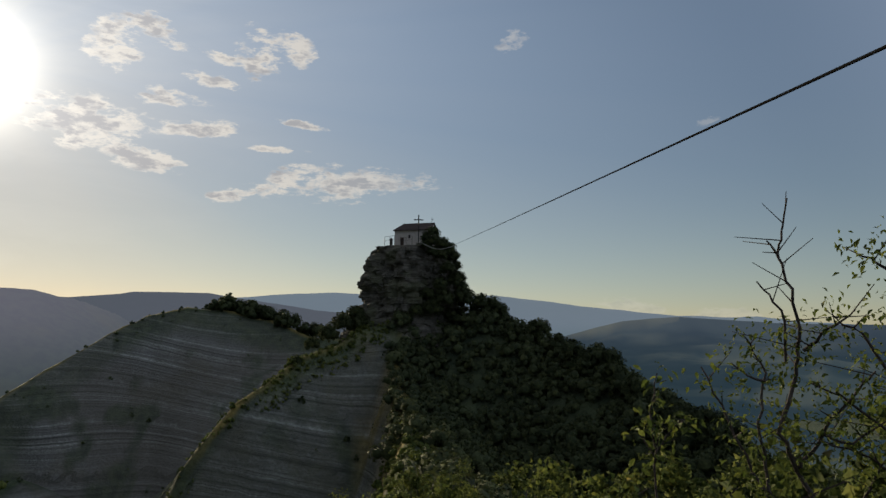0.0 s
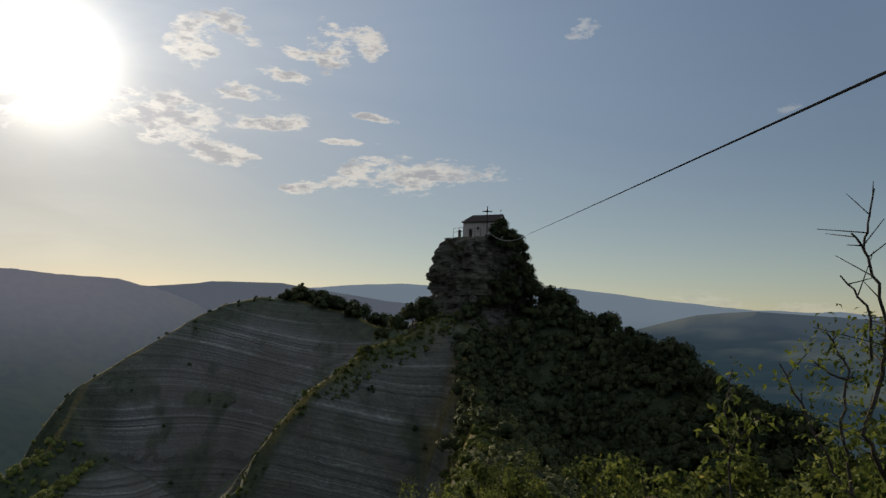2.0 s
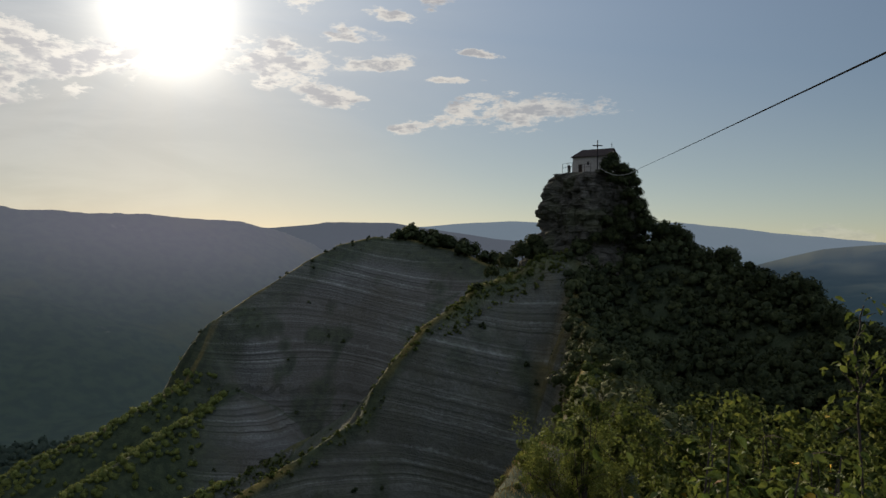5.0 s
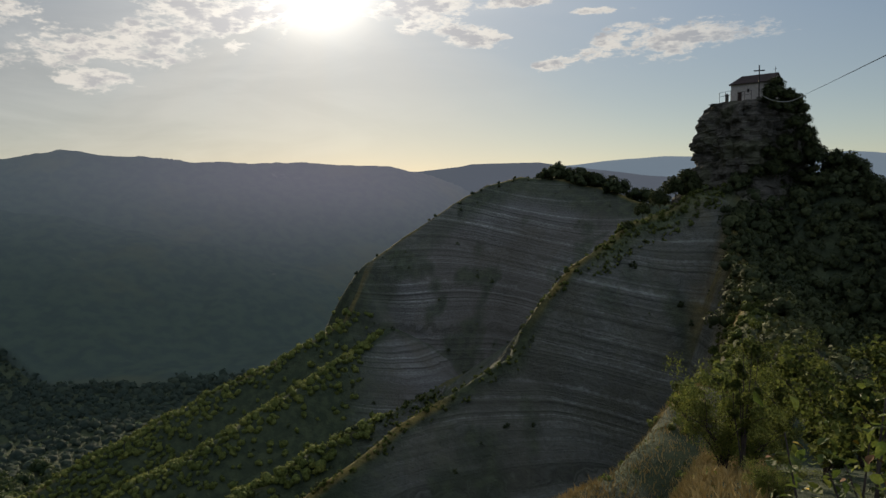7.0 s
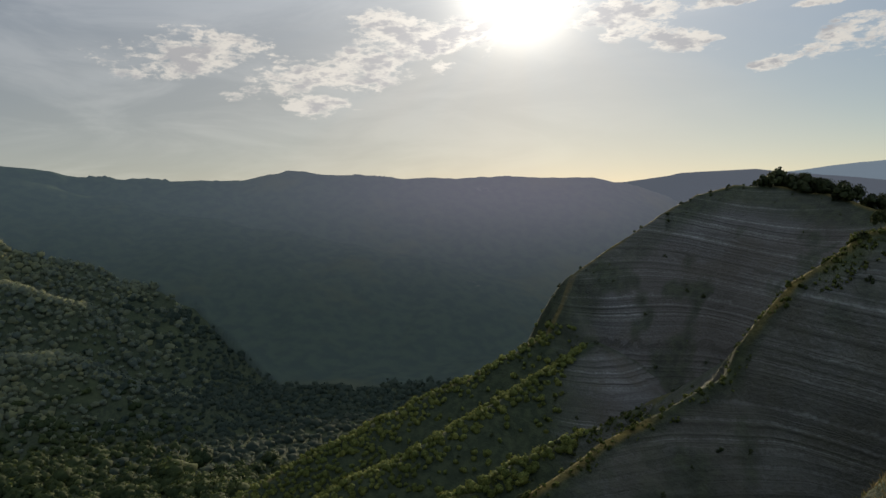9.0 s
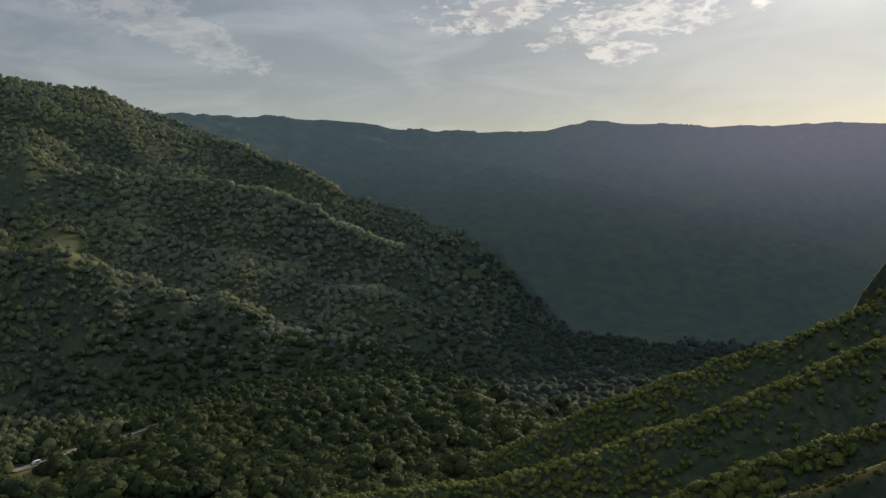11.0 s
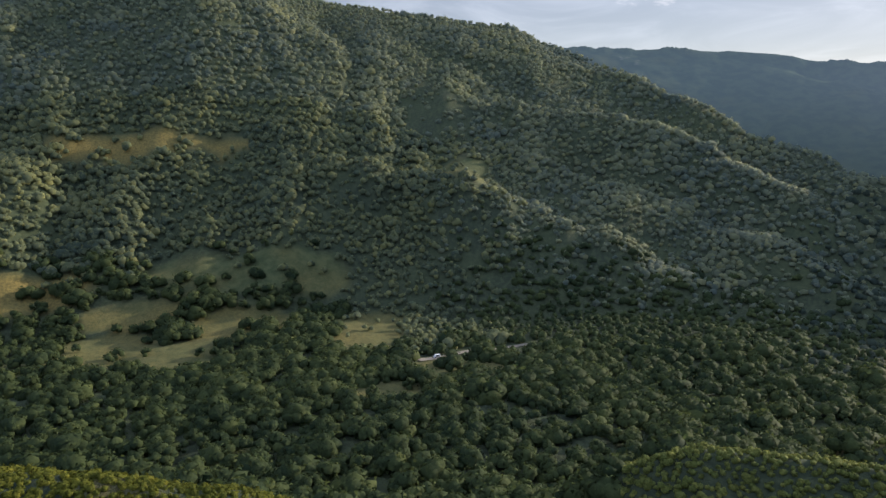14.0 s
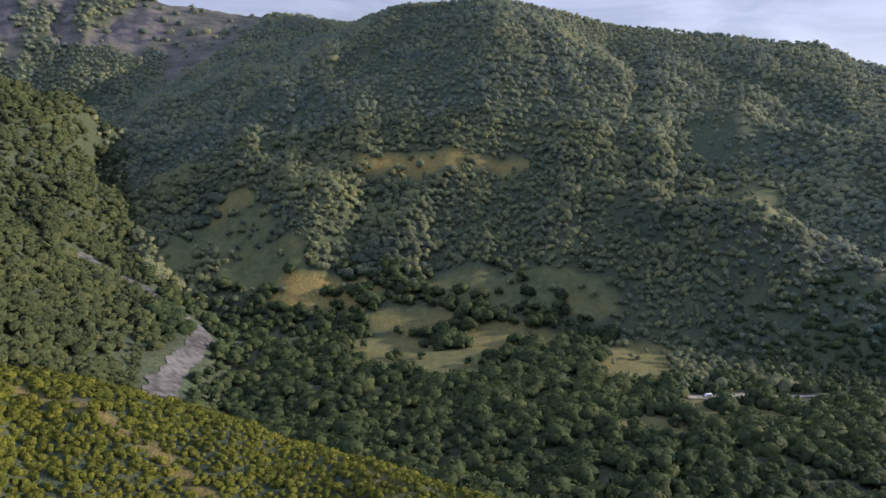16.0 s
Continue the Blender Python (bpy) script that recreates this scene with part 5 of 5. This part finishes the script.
build_cable("cargo_cable", [a.lerp(far_end, k / 60) - Vector((0, 0, 0.3 * (k / 60) * (1 - k / 60))) for k in range(61)], 0.030, "black steel cable stretched from the rock across the valley", CABLE_STEEL)
c, a = spot(2.3, 175, 21.3), spot(-0.55, 175.5, 20.6)
build_cable("slack_cable", [c.lerp(a, k / 30) - Vector((0, 0, 6.4 * (k / 30) * (1 - k / 30))) for k in range(31)], 0.06, "slack cable drooping along the top of the rock", PALE_CABLE)


def build_shrine():
    ob = root("shrine", spot(4.45, 186, TOP - 0.5), 0, "small dark wayside shrine beside the chapel", "shrine")
    bm = bmesh.new()
    box(bm, (-0.35, -0.3, 0), (0.35, 0.3, 1.3))
    bevelled(bm, 0.05)
    part("pillar", bm, TOWER_ROCK, ob)
    bm = bmesh.new()
    v = [bm.verts.new(q) for q in ((-0.5, -0.45, 1.3), (0.5, -0.45, 1.3), (0.5, 0.45, 1.3), (-0.5, 0.45, 1.3), (0, 0, 1.9))]
    for f in ((0, 1, 4), (1, 2, 4), (2, 3, 4), (3, 0, 4), (3, 2, 1, 0)):
        bm.faces.new([v[i] for i in f])
    part("roof", bm, ROOF_TIN, ob)


build_shrine()


# ---- shrubs and saplings close by ----
def ground_at(x, y):
    return float(land(np.array([x]), np.array([y]))[0][0])


def leaves_on(rng, spots, size, droop=0.3, wide=0.42):
    """Folded pointed leaves, each of four faces, growing from the spots."""
    n = len(spots)
    along = unit(rng.normal(size=(n, 3)) * [1, 1, 0.6] + [0, 0, -droop])
    side = unit(np.cross(along, rng.normal(size=(n, 3)) * 0.5 + [0, 0, 1.0]))
    up = np.cross(side, along)
    s = (size * rng.uniform(0.6, 1.3, n))[:, None]
    base, tip, mid = spots, spots + along * s - up * s * 0.12, spots + along * s * 0.48
    left, right = mid + side * s * wide * 0.5 + up * s * 0.12, mid - side * s * wide * 0.5 + up * s * 0.12
    low, far = spots + along * s * 0.22, spots + along * s * 0.76 - up * s * 0.05
    sides = [low + side * s * wide * 0.38 + up * s * 0.05, left, far + side * s * wide * 0.30 + up * s * 0.03, far - side * s * wide * 0.30 + up * s * 0.03, right, low - side * s * wide * 0.38 + up * s * 0.05]
    co = np.stack([base, *sides[:3], tip, *sides[3:], mid], 1).reshape(-1, 3)
    i = np.arange(n)[:, None] * 9
    return co, np.concatenate([i + [8, k, (k + 1) % 8] for k in range(8)])


def shrub_kind(seed, high, wide, stems, lobes, per_lobe, size, mat):
    """One shrub: stems that fork from the ground and a leafy crown of uneven lobes."""
    rng = np.random.default_rng(seed)
    ob = new("shrub")
    ob.empty_display_size = 0.3
    ends = []
    for k in range(stems):
        a = 6.28 * (k + rng.uniform(0, 0.8)) / stems
        lean = rng.uniform(0.2, 0.95) * wide
        pts = [Vector((math.cos(a), math.sin(a), 0)) * 0.06 - Vector((0, 0, 0.3))]
        for j in range(1, 6):
            f = j / 5
            turn = a + 0.3 * math.sin(j + k)
            pts.append(Vector((math.cos(turn) * lean * f ** 1.3, math.sin(turn) * lean * f ** 1.3, high * rng.uniform(0.85, 1.0) * f * (1 - 0.32 * lean / wide))))
        bm = bmesh.new()
        tube(bm, pts, 0.032, 0.006, 5)
        for j in range(2, 6):
            d = Vector(rng.normal(size=3)) * 0.26 * wide
            q = pts[j] + Vector((d.x, d.y, abs(d.z) * 0.8))
            tube(bm, [pts[j], pts[j].lerp(q, 0.5) + Vector((0, 0, 0.04)), q], 0.010, 0.003, 4)
            ends += [q, pts[j]]
        part("stem", bm, TWIG, ob)
    ends = np.array([tuple(e) for e in ends])
    mid = ends[rng.choice(len(ends), lobes)] + rng.normal(size=(lobes, 3)) * 0.08 * wide
    radius = rng.uniform(0.14, 0.30, lobes) * wide
    co, quads, turned = leaf_patches(rng, np.repeat(mid, per_lobe, 0), np.repeat(radius, per_lobe) * rng.uniform(0.5, 1.1, lobes * per_lobe), np.full(lobes * per_lobe, size), 0.6, 0.4)
    leaf = new("foliage", mesh_of("foliage", co, quads, mat, True, turned))
    leaf.parent = ob
    return tagged(ob, "green leafy shrub on the grassy slope", "shrub", "shrubs on the near slope")


def plant(kind, bearing, distance, scale, turn):
    p = toward(bearing, 0, distance)
    p.z = ground_at(p.x, p.y) - 0.05
    ob = copy_thing(kind, pose(p.x, p.y, p.z, 0, 0, turn))
    ob.scale = (scale, scale, scale)
    return ob


rng = np.random.default_rng(77)
KINDS = [shrub_kind(10 + k, 2.7, 1.45, 8, 34, 84, 0.055, SHRUB) for k in range(4)]
for k, ob in enumerate(KINDS):
    p = toward(-33 + 3 * k, 0, 15 + k)
    ob.matrix_basis = pose(p.x, p.y, ground_at(p.x, p.y), 0, 0, 40 * k)
for row, (distance, start, stop, gap, size) in enumerate(((9.5, -36, -12, 7.5, 0.85), (13.5, -38, -5, 5.6, 1.05), (18, -36, -3.5, 5.0, 1.2), (24, -36, -0.5, 4.2, 1.25), (33, -34, 1.0, 4.4, 1.45), (43, -32, 1.5, 4.0, 1.6), (56, -6, 2.5, 2.6, 1.5))):
    bearing = start
    while bearing < stop:
        plant(KINDS[rng.integers(4)], bearing + rng.uniform(-1, 1), distance * rng.uniform(0.93, 1.1), size * rng.uniform(0.85, 1.15), rng.uniform(0, 360))
        bearing += gap
for bearing, distance, size, turn in ((-35, 5.6, 1.0, 20), (-28, 6.6, 0.85, 140), (-23.5, 7.4, 0.7, 250)):
    plant(KINDS[int(turn) % 4], bearing, distance, size, turn)
dark = shrub_kind(31, 2.0, 1.3, 10, 80, 130, 0.026, SCRUB)
tagged(dark, "rounded olive green bush in dry grass", "bush")
p = toward(4.4, 0, 24)
dark.matrix_basis = pose(p.x, p.y, ground_at(p.x, p.y), 0, 0, 0)
dark.scale = (1.2, 1.2, 1.55)
for bearing, distance, scale in ((20.3, 28, 0.5), (14.5, 21, 0.3), (2.6, 30, 1.3), (1.0, 15, 0.45)):
    plant(dark, bearing, distance, scale, 70 * bearing)
slim = shrub_kind(35, 4.6, 0.7, 5, 22, 90, 0.05, SHRUB)
tagged(slim, "slender pale green young tree above the bushes", "young tree")
p = toward(3.1, 0, 23)
slim.matrix_basis = pose(p.x, p.y, ground_at(p.x, p.y), 0, 0, 0)


def build_broadleaf():
    """The broad-leaved bush right below the eye, with a few yellowed leaves."""
    rng = np.random.default_rng(5)
    at = toward(-9.5, 0, 3.3)
    at.z = ground_at(at.x, at.y)
    ob = root("broadleaf_bush", at, -7, "broad-leaved green bush with a few yellow leaves", "bush")
    green, yellow, spent = [], [], []
    for k in range(22):
        a = rng.uniform(-0.9, 0.9)
        far = rng.uniform(-0.6, 0.7)
        top = Vector((a * 0.55, far, rng.uniform(1.1, 1.68) - 0.2 * abs(a)))
        foot = Vector((a * 0.35, far * 0.4, -0.2))
        pts = [foot.lerp(top, f) + Vector((0.05 * math.sin(5 * f + k), 0.05 * math.cos(4 * f + k), 0.12 * math.sin(3.1 * f))) for f in (0, 0.25, 0.5, 0.75, 1)]
        bm = bmesh.new()
        tube(bm, pts, 0.012, 0.003, 5)
        part("stem", bm, TWIG, ob)
        for f in np.linspace(0.25, 1, 105):
            q = pts[0].lerp(top, f) + Vector(rng.normal(size=3)) * 0.085
            (yellow if rng.uniform() < 0.035 else spent if rng.uniform() < 0.04 else green).append(tuple(q))
    for name, spots, mat, label in (("leaves", green, LEAF, ""), ("yellow_leaves", yellow, YELLOW, "yellowed leaves"), ("withered_leaves", spent, WITHERED, "withered brown leaves")):
        co, faces = leaves_on(rng, np.array(spots), 0.06, 0.5, 0.6)
        leaf = new(name, mesh_of(name, co, faces, mat))
        leaf.parent = ob
        if label:
            tagged(leaf, label)


WITHERED = plain("withered_leaf", (0.16, 0.085, 0.04), 0.8, grain=0.4, scale=20.0, bump=0.0)
build_broadleaf()


def build_sapling(name, at, turn, branches, leafy_from, count, size, label, seed):
    """A thin bare-topped sapling; branches run in its own plane: across, up, and a little to and fro."""
    rng = np.random.default_rng(seed)
    ob = root(name, at, turn, label, "sapling", "saplings by the viewpoint")
    spots = []
    for thick, pts in branches:
        line = [Vector((x, 0.12 * noise.noise(Vector((x * 3, z * 3, seed))), z)) for x, z in pts]
        fine = []
        for a, b in zip(line, line[1:]):
            for j in range(4):
                fine.append(a.lerp(b, j / 4) + Vector(rng.normal(size=3)) * 0.006)
        fine.append(line[-1])
        bm = bmesh.new()
        tube(bm, fine, thick, 0.004, 6)
        part("branch", bm, TWIG, ob)
        for p in fine:
            if p.z < leafy_from:
                spots += [tuple(p + Vector(rng.normal(size=3)) * 0.06) for _ in range(count)]
        for p in fine[1::2]:
            d = Vector(rng.normal(size=3))
            q = p + Vector((d.x * 0.10, d.y * 0.10, abs(d.z) * 0.09))
            bm = bmesh.new()
            tube(bm, [p, q], 0.004, 0.002, 4)
            part("twig", bm, TWIG, ob)
            if p.z < leafy_from:
                spots += [tuple(q + Vector(rng.normal(size=3)) * 0.04) for _ in range(count + 1)]
    co, faces = leaves_on(rng, np.array(spots), size, 0.7, 0.45)
    leaf = new("leaves", mesh_of("leaves", co, faces, LEAF))
    leaf.parent = ob


NEAR = 4.0
foot = toward(-23.6, -3.4, NEAR)
build_sapling("sapling", foot, -23.6, [
    (0.014, [(0.26, -2.4), (0.24, -0.75), (0.06, -0.42), (0.0, -0.22), (0.07, 0.05), (0.10, 0.22), (0.06, 0.46), (0.01, 0.62), (0.03, 0.74), (0.06, 0.91)]),
    (0.007, [(0.01, 0.62), (-0.04, 0.70)]), (0.008, [(0.04, 0.10), (0.01, 0.36), (-0.09, 0.50)]), (0.009, [(0.11, 0.16), (0.22, 0.28), (0.33, 0.36)]),
    (0.012, [(0.0, -2.4), (-0.04, -0.62), (-0.08, -0.46), (-0.10, -0.18), (-0.06, 0.06), (-0.16, 0.24)]), (0.007, [(-0.06, 0.0), (-0.22, 0.10)]),
    (0.009, [(-0.09, -0.5), (-0.24, -0.18), (-0.36, 0.08)]), (0.010, [(0.05, -0.42), (0.18, -0.20), (0.34, 0.0), (0.40, 0.08)]), (0.008, [(0.16, -0.22), (0.30, -0.26), (0.44, -0.14)]),
    (0.009, [(0.22, -0.8), (0.34, -0.5), (0.42, -0.32)])], 0.30, 9, 0.036, "thin dark sapling with bare twigs and few leaves", 3)
foot = toward(-31.5, 0, NEAR)
build_sapling("sapling", foot, -31.5, [
    (0.016, [(0.1, -2.4), (0.05, -0.6), (0.0, -0.2), (0.04, 0.2), (-0.02, 0.5)]), (0.010, [(0.0, -0.3), (-0.2, 0.0), (-0.34, 0.12)]), (0.010, [(0.02, 0.0), (0.2, 0.3), (0.3, 0.5)]),
    (0.009, [(0.03, -0.55), (-0.26, -0.3), (-0.42, -0.22)]), (0.009, [(0.03, -0.7), (-0.2, -0.55), (-0.36, -0.5)]), (0.009, [(0.02, 0.2), (-0.12, 0.34), (-0.2, 0.38)])], 0.7, 11, 0.036,
    "leafy green sapling beside the thin one", 8)
foot = toward(-15.2, 0, 5.5)
build_sapling("sapling", foot, -15.2, [(0.010, [(0.05, -3.0), (0.0, -0.9), (-0.03, -0.55), (0.02, -0.27)]), (0.006, [(0.0, -0.8), (0.14, -0.62), (0.22, -0.58)]), (0.006, [(0.0, -0.85), (-0.1, -0.7)])],
              0.6, 4, 0.07, "small leafy shoot rising above the shrubs", 12)


def build_grass():
    """Dry grass on the crest of the near slope."""
    rng = np.random.default_rng(9)
    n = 110000
    a, r = np.radians(rng.uniform(1, 34, n)), 5 + 50 * rng.uniform(0, 1, n) ** 1.2
    x, y = -np.sin(a) * r, np.cos(a) * r
    h, rock, dry, green, _ = land(x, y)
    ok = (rock < 0.5) & (rng.uniform(size=n) < 0.15 + dry)
    base = np.stack([x, y, h], -1)[ok]
    n = len(base)
    lean = rng.normal(size=(n, 3)) * [0.10, 0.10, 0]
    high = rng.uniform(0.15, 0.42, n)[:, None]
    side = unit(rng.normal(size=(n, 3)) * [1, 1, 0]) * rng.uniform(0.012, 0.034, n)[:, None]
    tip = base + lean + np.array([0, 0, 1.0]) * high
    co = np.stack([base - side, base + side, (base + tip) / 2 + side * 0.6 - lean * 0.2, tip], 1).reshape(-1, 3)
    i = np.arange(n)[:, None] * 4
    ob = new("dry_grass", mesh_of("dry_grass", co, np.concatenate([i + [0, 1, 2], i + [0, 2, 3]]), STRAW))
    tagged(ob, "straw-coloured dry grass on the near slope", "grass", kind="stuff")


build_grass()


def build_car():
    at = TRACK[2].lerp(TRACK[1], 0.35)
    d = TRACK[1] - TRACK[2]
    at.z = ground_at(at.x, at.y) + 0.52
    ob = root("van", at, math.degrees(math.atan2(d.y, d.x)), "small white van on the gravel road", "van")
    bm = bmesh.new()
    for v in box(bm, (-2.2, -0.9, 0.35), (2.2, 0.9, 1.95)):
        if v.co.z > 1 and v.co.x > 0:
            v.co.x -= 0.9
    bevelled(bm, 0.12)
    body = part("body", bm, WHITE_PAINT, ob)
    bm = bmesh.new()
    box(bm, (-1.6, -0.93, 1.2), (0.9, 0.93, 1.65))
    part("window", bm, DARK_GLASS, body)
    for x in (-1.4, 1.4):
        for y in (-0.85, 0.85):
            bm = bmesh.new()
            tube(bm, [Vector((x, y - 0.1, 0.33)), Vector((x, y + 0.1, 0.33))], 0.33, 0.33, 14)
            part("wheel", bm, RUBBER, ob)


build_car()


# ---- trees and bushes on the hill ----
def tree_kind(seed, high, wide, lobes, per_lobe, tuft, mat, trunk=0.14):
    """A tree: tapered trunk, limbs, and a crown of many leafy lobes with gaps."""
    rng = np.random.default_rng(seed)
    ob = new("tree")
    ob.empty_display_size = 0.5
    bm = bmesh.new()
    lean = rng.normal(size=2) * 0.15
    tube(bm, [Vector((lean[0] * f, lean[1] * f, -0.6 + (high * 0.75 + 0.6) * f)) for f in (0, 0.3, 0.6, 1)], trunk, trunk * 0.35, 7)
    part("trunk", bm, BARK, ob)
    for k in range(6):
        bm = bmesh.new()
        a, f = 1.05 * k + rng.uniform(0, 0.6), rng.uniform(0.3, 0.7)
        p = Vector((lean[0] * f, lean[1] * f, high * 0.75 * f))
        q = p + Vector((math.cos(a) * wide * 0.6, math.sin(a) * wide * 0.6, high * 0.22))
        tube(bm, [p, p.lerp(q, 0.5) + Vector((0, 0, 0.15)), q], trunk * 0.4, trunk * 0.12, 5)
        part("limb", bm, BARK, ob)
    made = crowns(rng, np.zeros((1, 3)), np.array([high]), np.array([wide]), lobes, per_lobe, np.array([wide * tuft]), 0.62)
    leaf = new("crown", crown_mesh("crown", made, mat))
    leaf.parent = ob
    return ob


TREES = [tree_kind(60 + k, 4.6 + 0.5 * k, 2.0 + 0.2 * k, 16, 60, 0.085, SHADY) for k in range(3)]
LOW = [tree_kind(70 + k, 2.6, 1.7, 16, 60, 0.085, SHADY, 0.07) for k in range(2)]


def set_tree(kind, at, scale, turn, label, category, group, first):
    ob = kind if first else copy_thing(kind, pose(at.x, at.y, at.z, 0, 0, turn))
    if first:
        ob.matrix_basis = pose(at.x, at.y, at.z, 0, 0, turn)
    ob.scale = (scale, scale, scale * 0.95)
    tagged(ob, label, category, group)


rng = np.random.default_rng(21)
crest = CRESTS["tower_hill"][0]
used = set()
for k in range(46):
    s = rng.uniform(2.0, len(crest) - 1.6)
    j = int(s)
    a, b = crest[j], crest[j + 1]
    p = toward(a[0] + (b[0] - a[0]) * (s - j), 0, a[2] + (b[2] - a[2]) * (s - j) - rng.uniform(-3, 9))
    p.z = ground_at(p.x, p.y) - 0.2
    i = k % 3
    set_tree(TREES[i], p, rng.uniform(0.75, 1.25), rng.uniform(0, 360), "dark green tree on the shaded hillside", "tree", "trees on the shaded hill", i not in used)
    used.add(i)
for k, (bearing, distance, size) in enumerate(((16.2, 322, 1.1), (15.6, 320, 1.3), (14.8, 318, 1.5), (14.0, 316, 1.3), (13.2, 314, 1.5), (12.4, 311, 1.4), (17.6, 326, 0.45), (11.6, 308, 1.5), (18.6, 327, 0.35), (10.8, 306, 1.4), (10.0, 303, 1.5), (13.6, 310, 1.1), (12.0, 304, 1.2))):
    p = toward(bearing, 0, distance)
    p.z = ground_at(p.x, p.y) - 0.2
    set_tree(TREES[k % 3], p, size, 61 * k, "dark tree on the grassy top of the knoll", "tree", "trees on the knoll", False)
used = set()
for k, (bearing, distance, z, scale) in enumerate(((1.75, 184.0, 23.2, 1.3), (1.25, 184.5, 24.4, 1.35), (1.7, 182.5, 21.6, 1.15), (1.1, 182, 21.8, 1.5), (0.5, 182, 21.0, 1.6), (0.0, 182.5, 20.0, 1.5), (-0.3, 184, 18.6, 1.4), (0.6, 180.6, 18.6, 1.3), (1.3, 180.0, 19.4, 1.2), (-0.5, 185, 16.2, 1.3),
                                                 (-0.8, 185.5, 13.4, 1.4), (-1.0, 186, 10.4, 1.6), (0.1, 180.6, 15.2, 1.5), (-0.5, 181.5, 12.2, 1.7), (0.6, 179.8, 11.4, 1.4), (1.6, 179.4, 8.8, 1.2), (0.4, 179.6, 7.6, 1.7), (-1.2, 182.5, 7.2, 1.9),
                                                 (1.2, 179.0, 5.2, 1.7), (2.4, 178.6, 4.6, 1.3), (-2.4, 184, 6.4, 1.8), (-3.2, 184, 4.8, 1.7), (3.3, 178.4, 2.6, 1.4), (7.0, 186, 2.8, 1.9), (7.9, 184, 1.2, 1.9), (6.6, 183, 1.0, 1.5), (9.0, 181, -1.0, 1.6), (10.2, 178, -3.4, 1.3), (11.3, 167.6, -6.6, 1.0))):
    p = spot(bearing, distance, z - 1.2)
    scale = scale * (0.8 if z > 10 else 0.95)
    i = k % 2
    set_tree(LOW[i], p, scale, 47 * k, "dark green bush rooted on the rock tower", "bush", "bushes on the rock tower", i not in used)
    used.add(i)
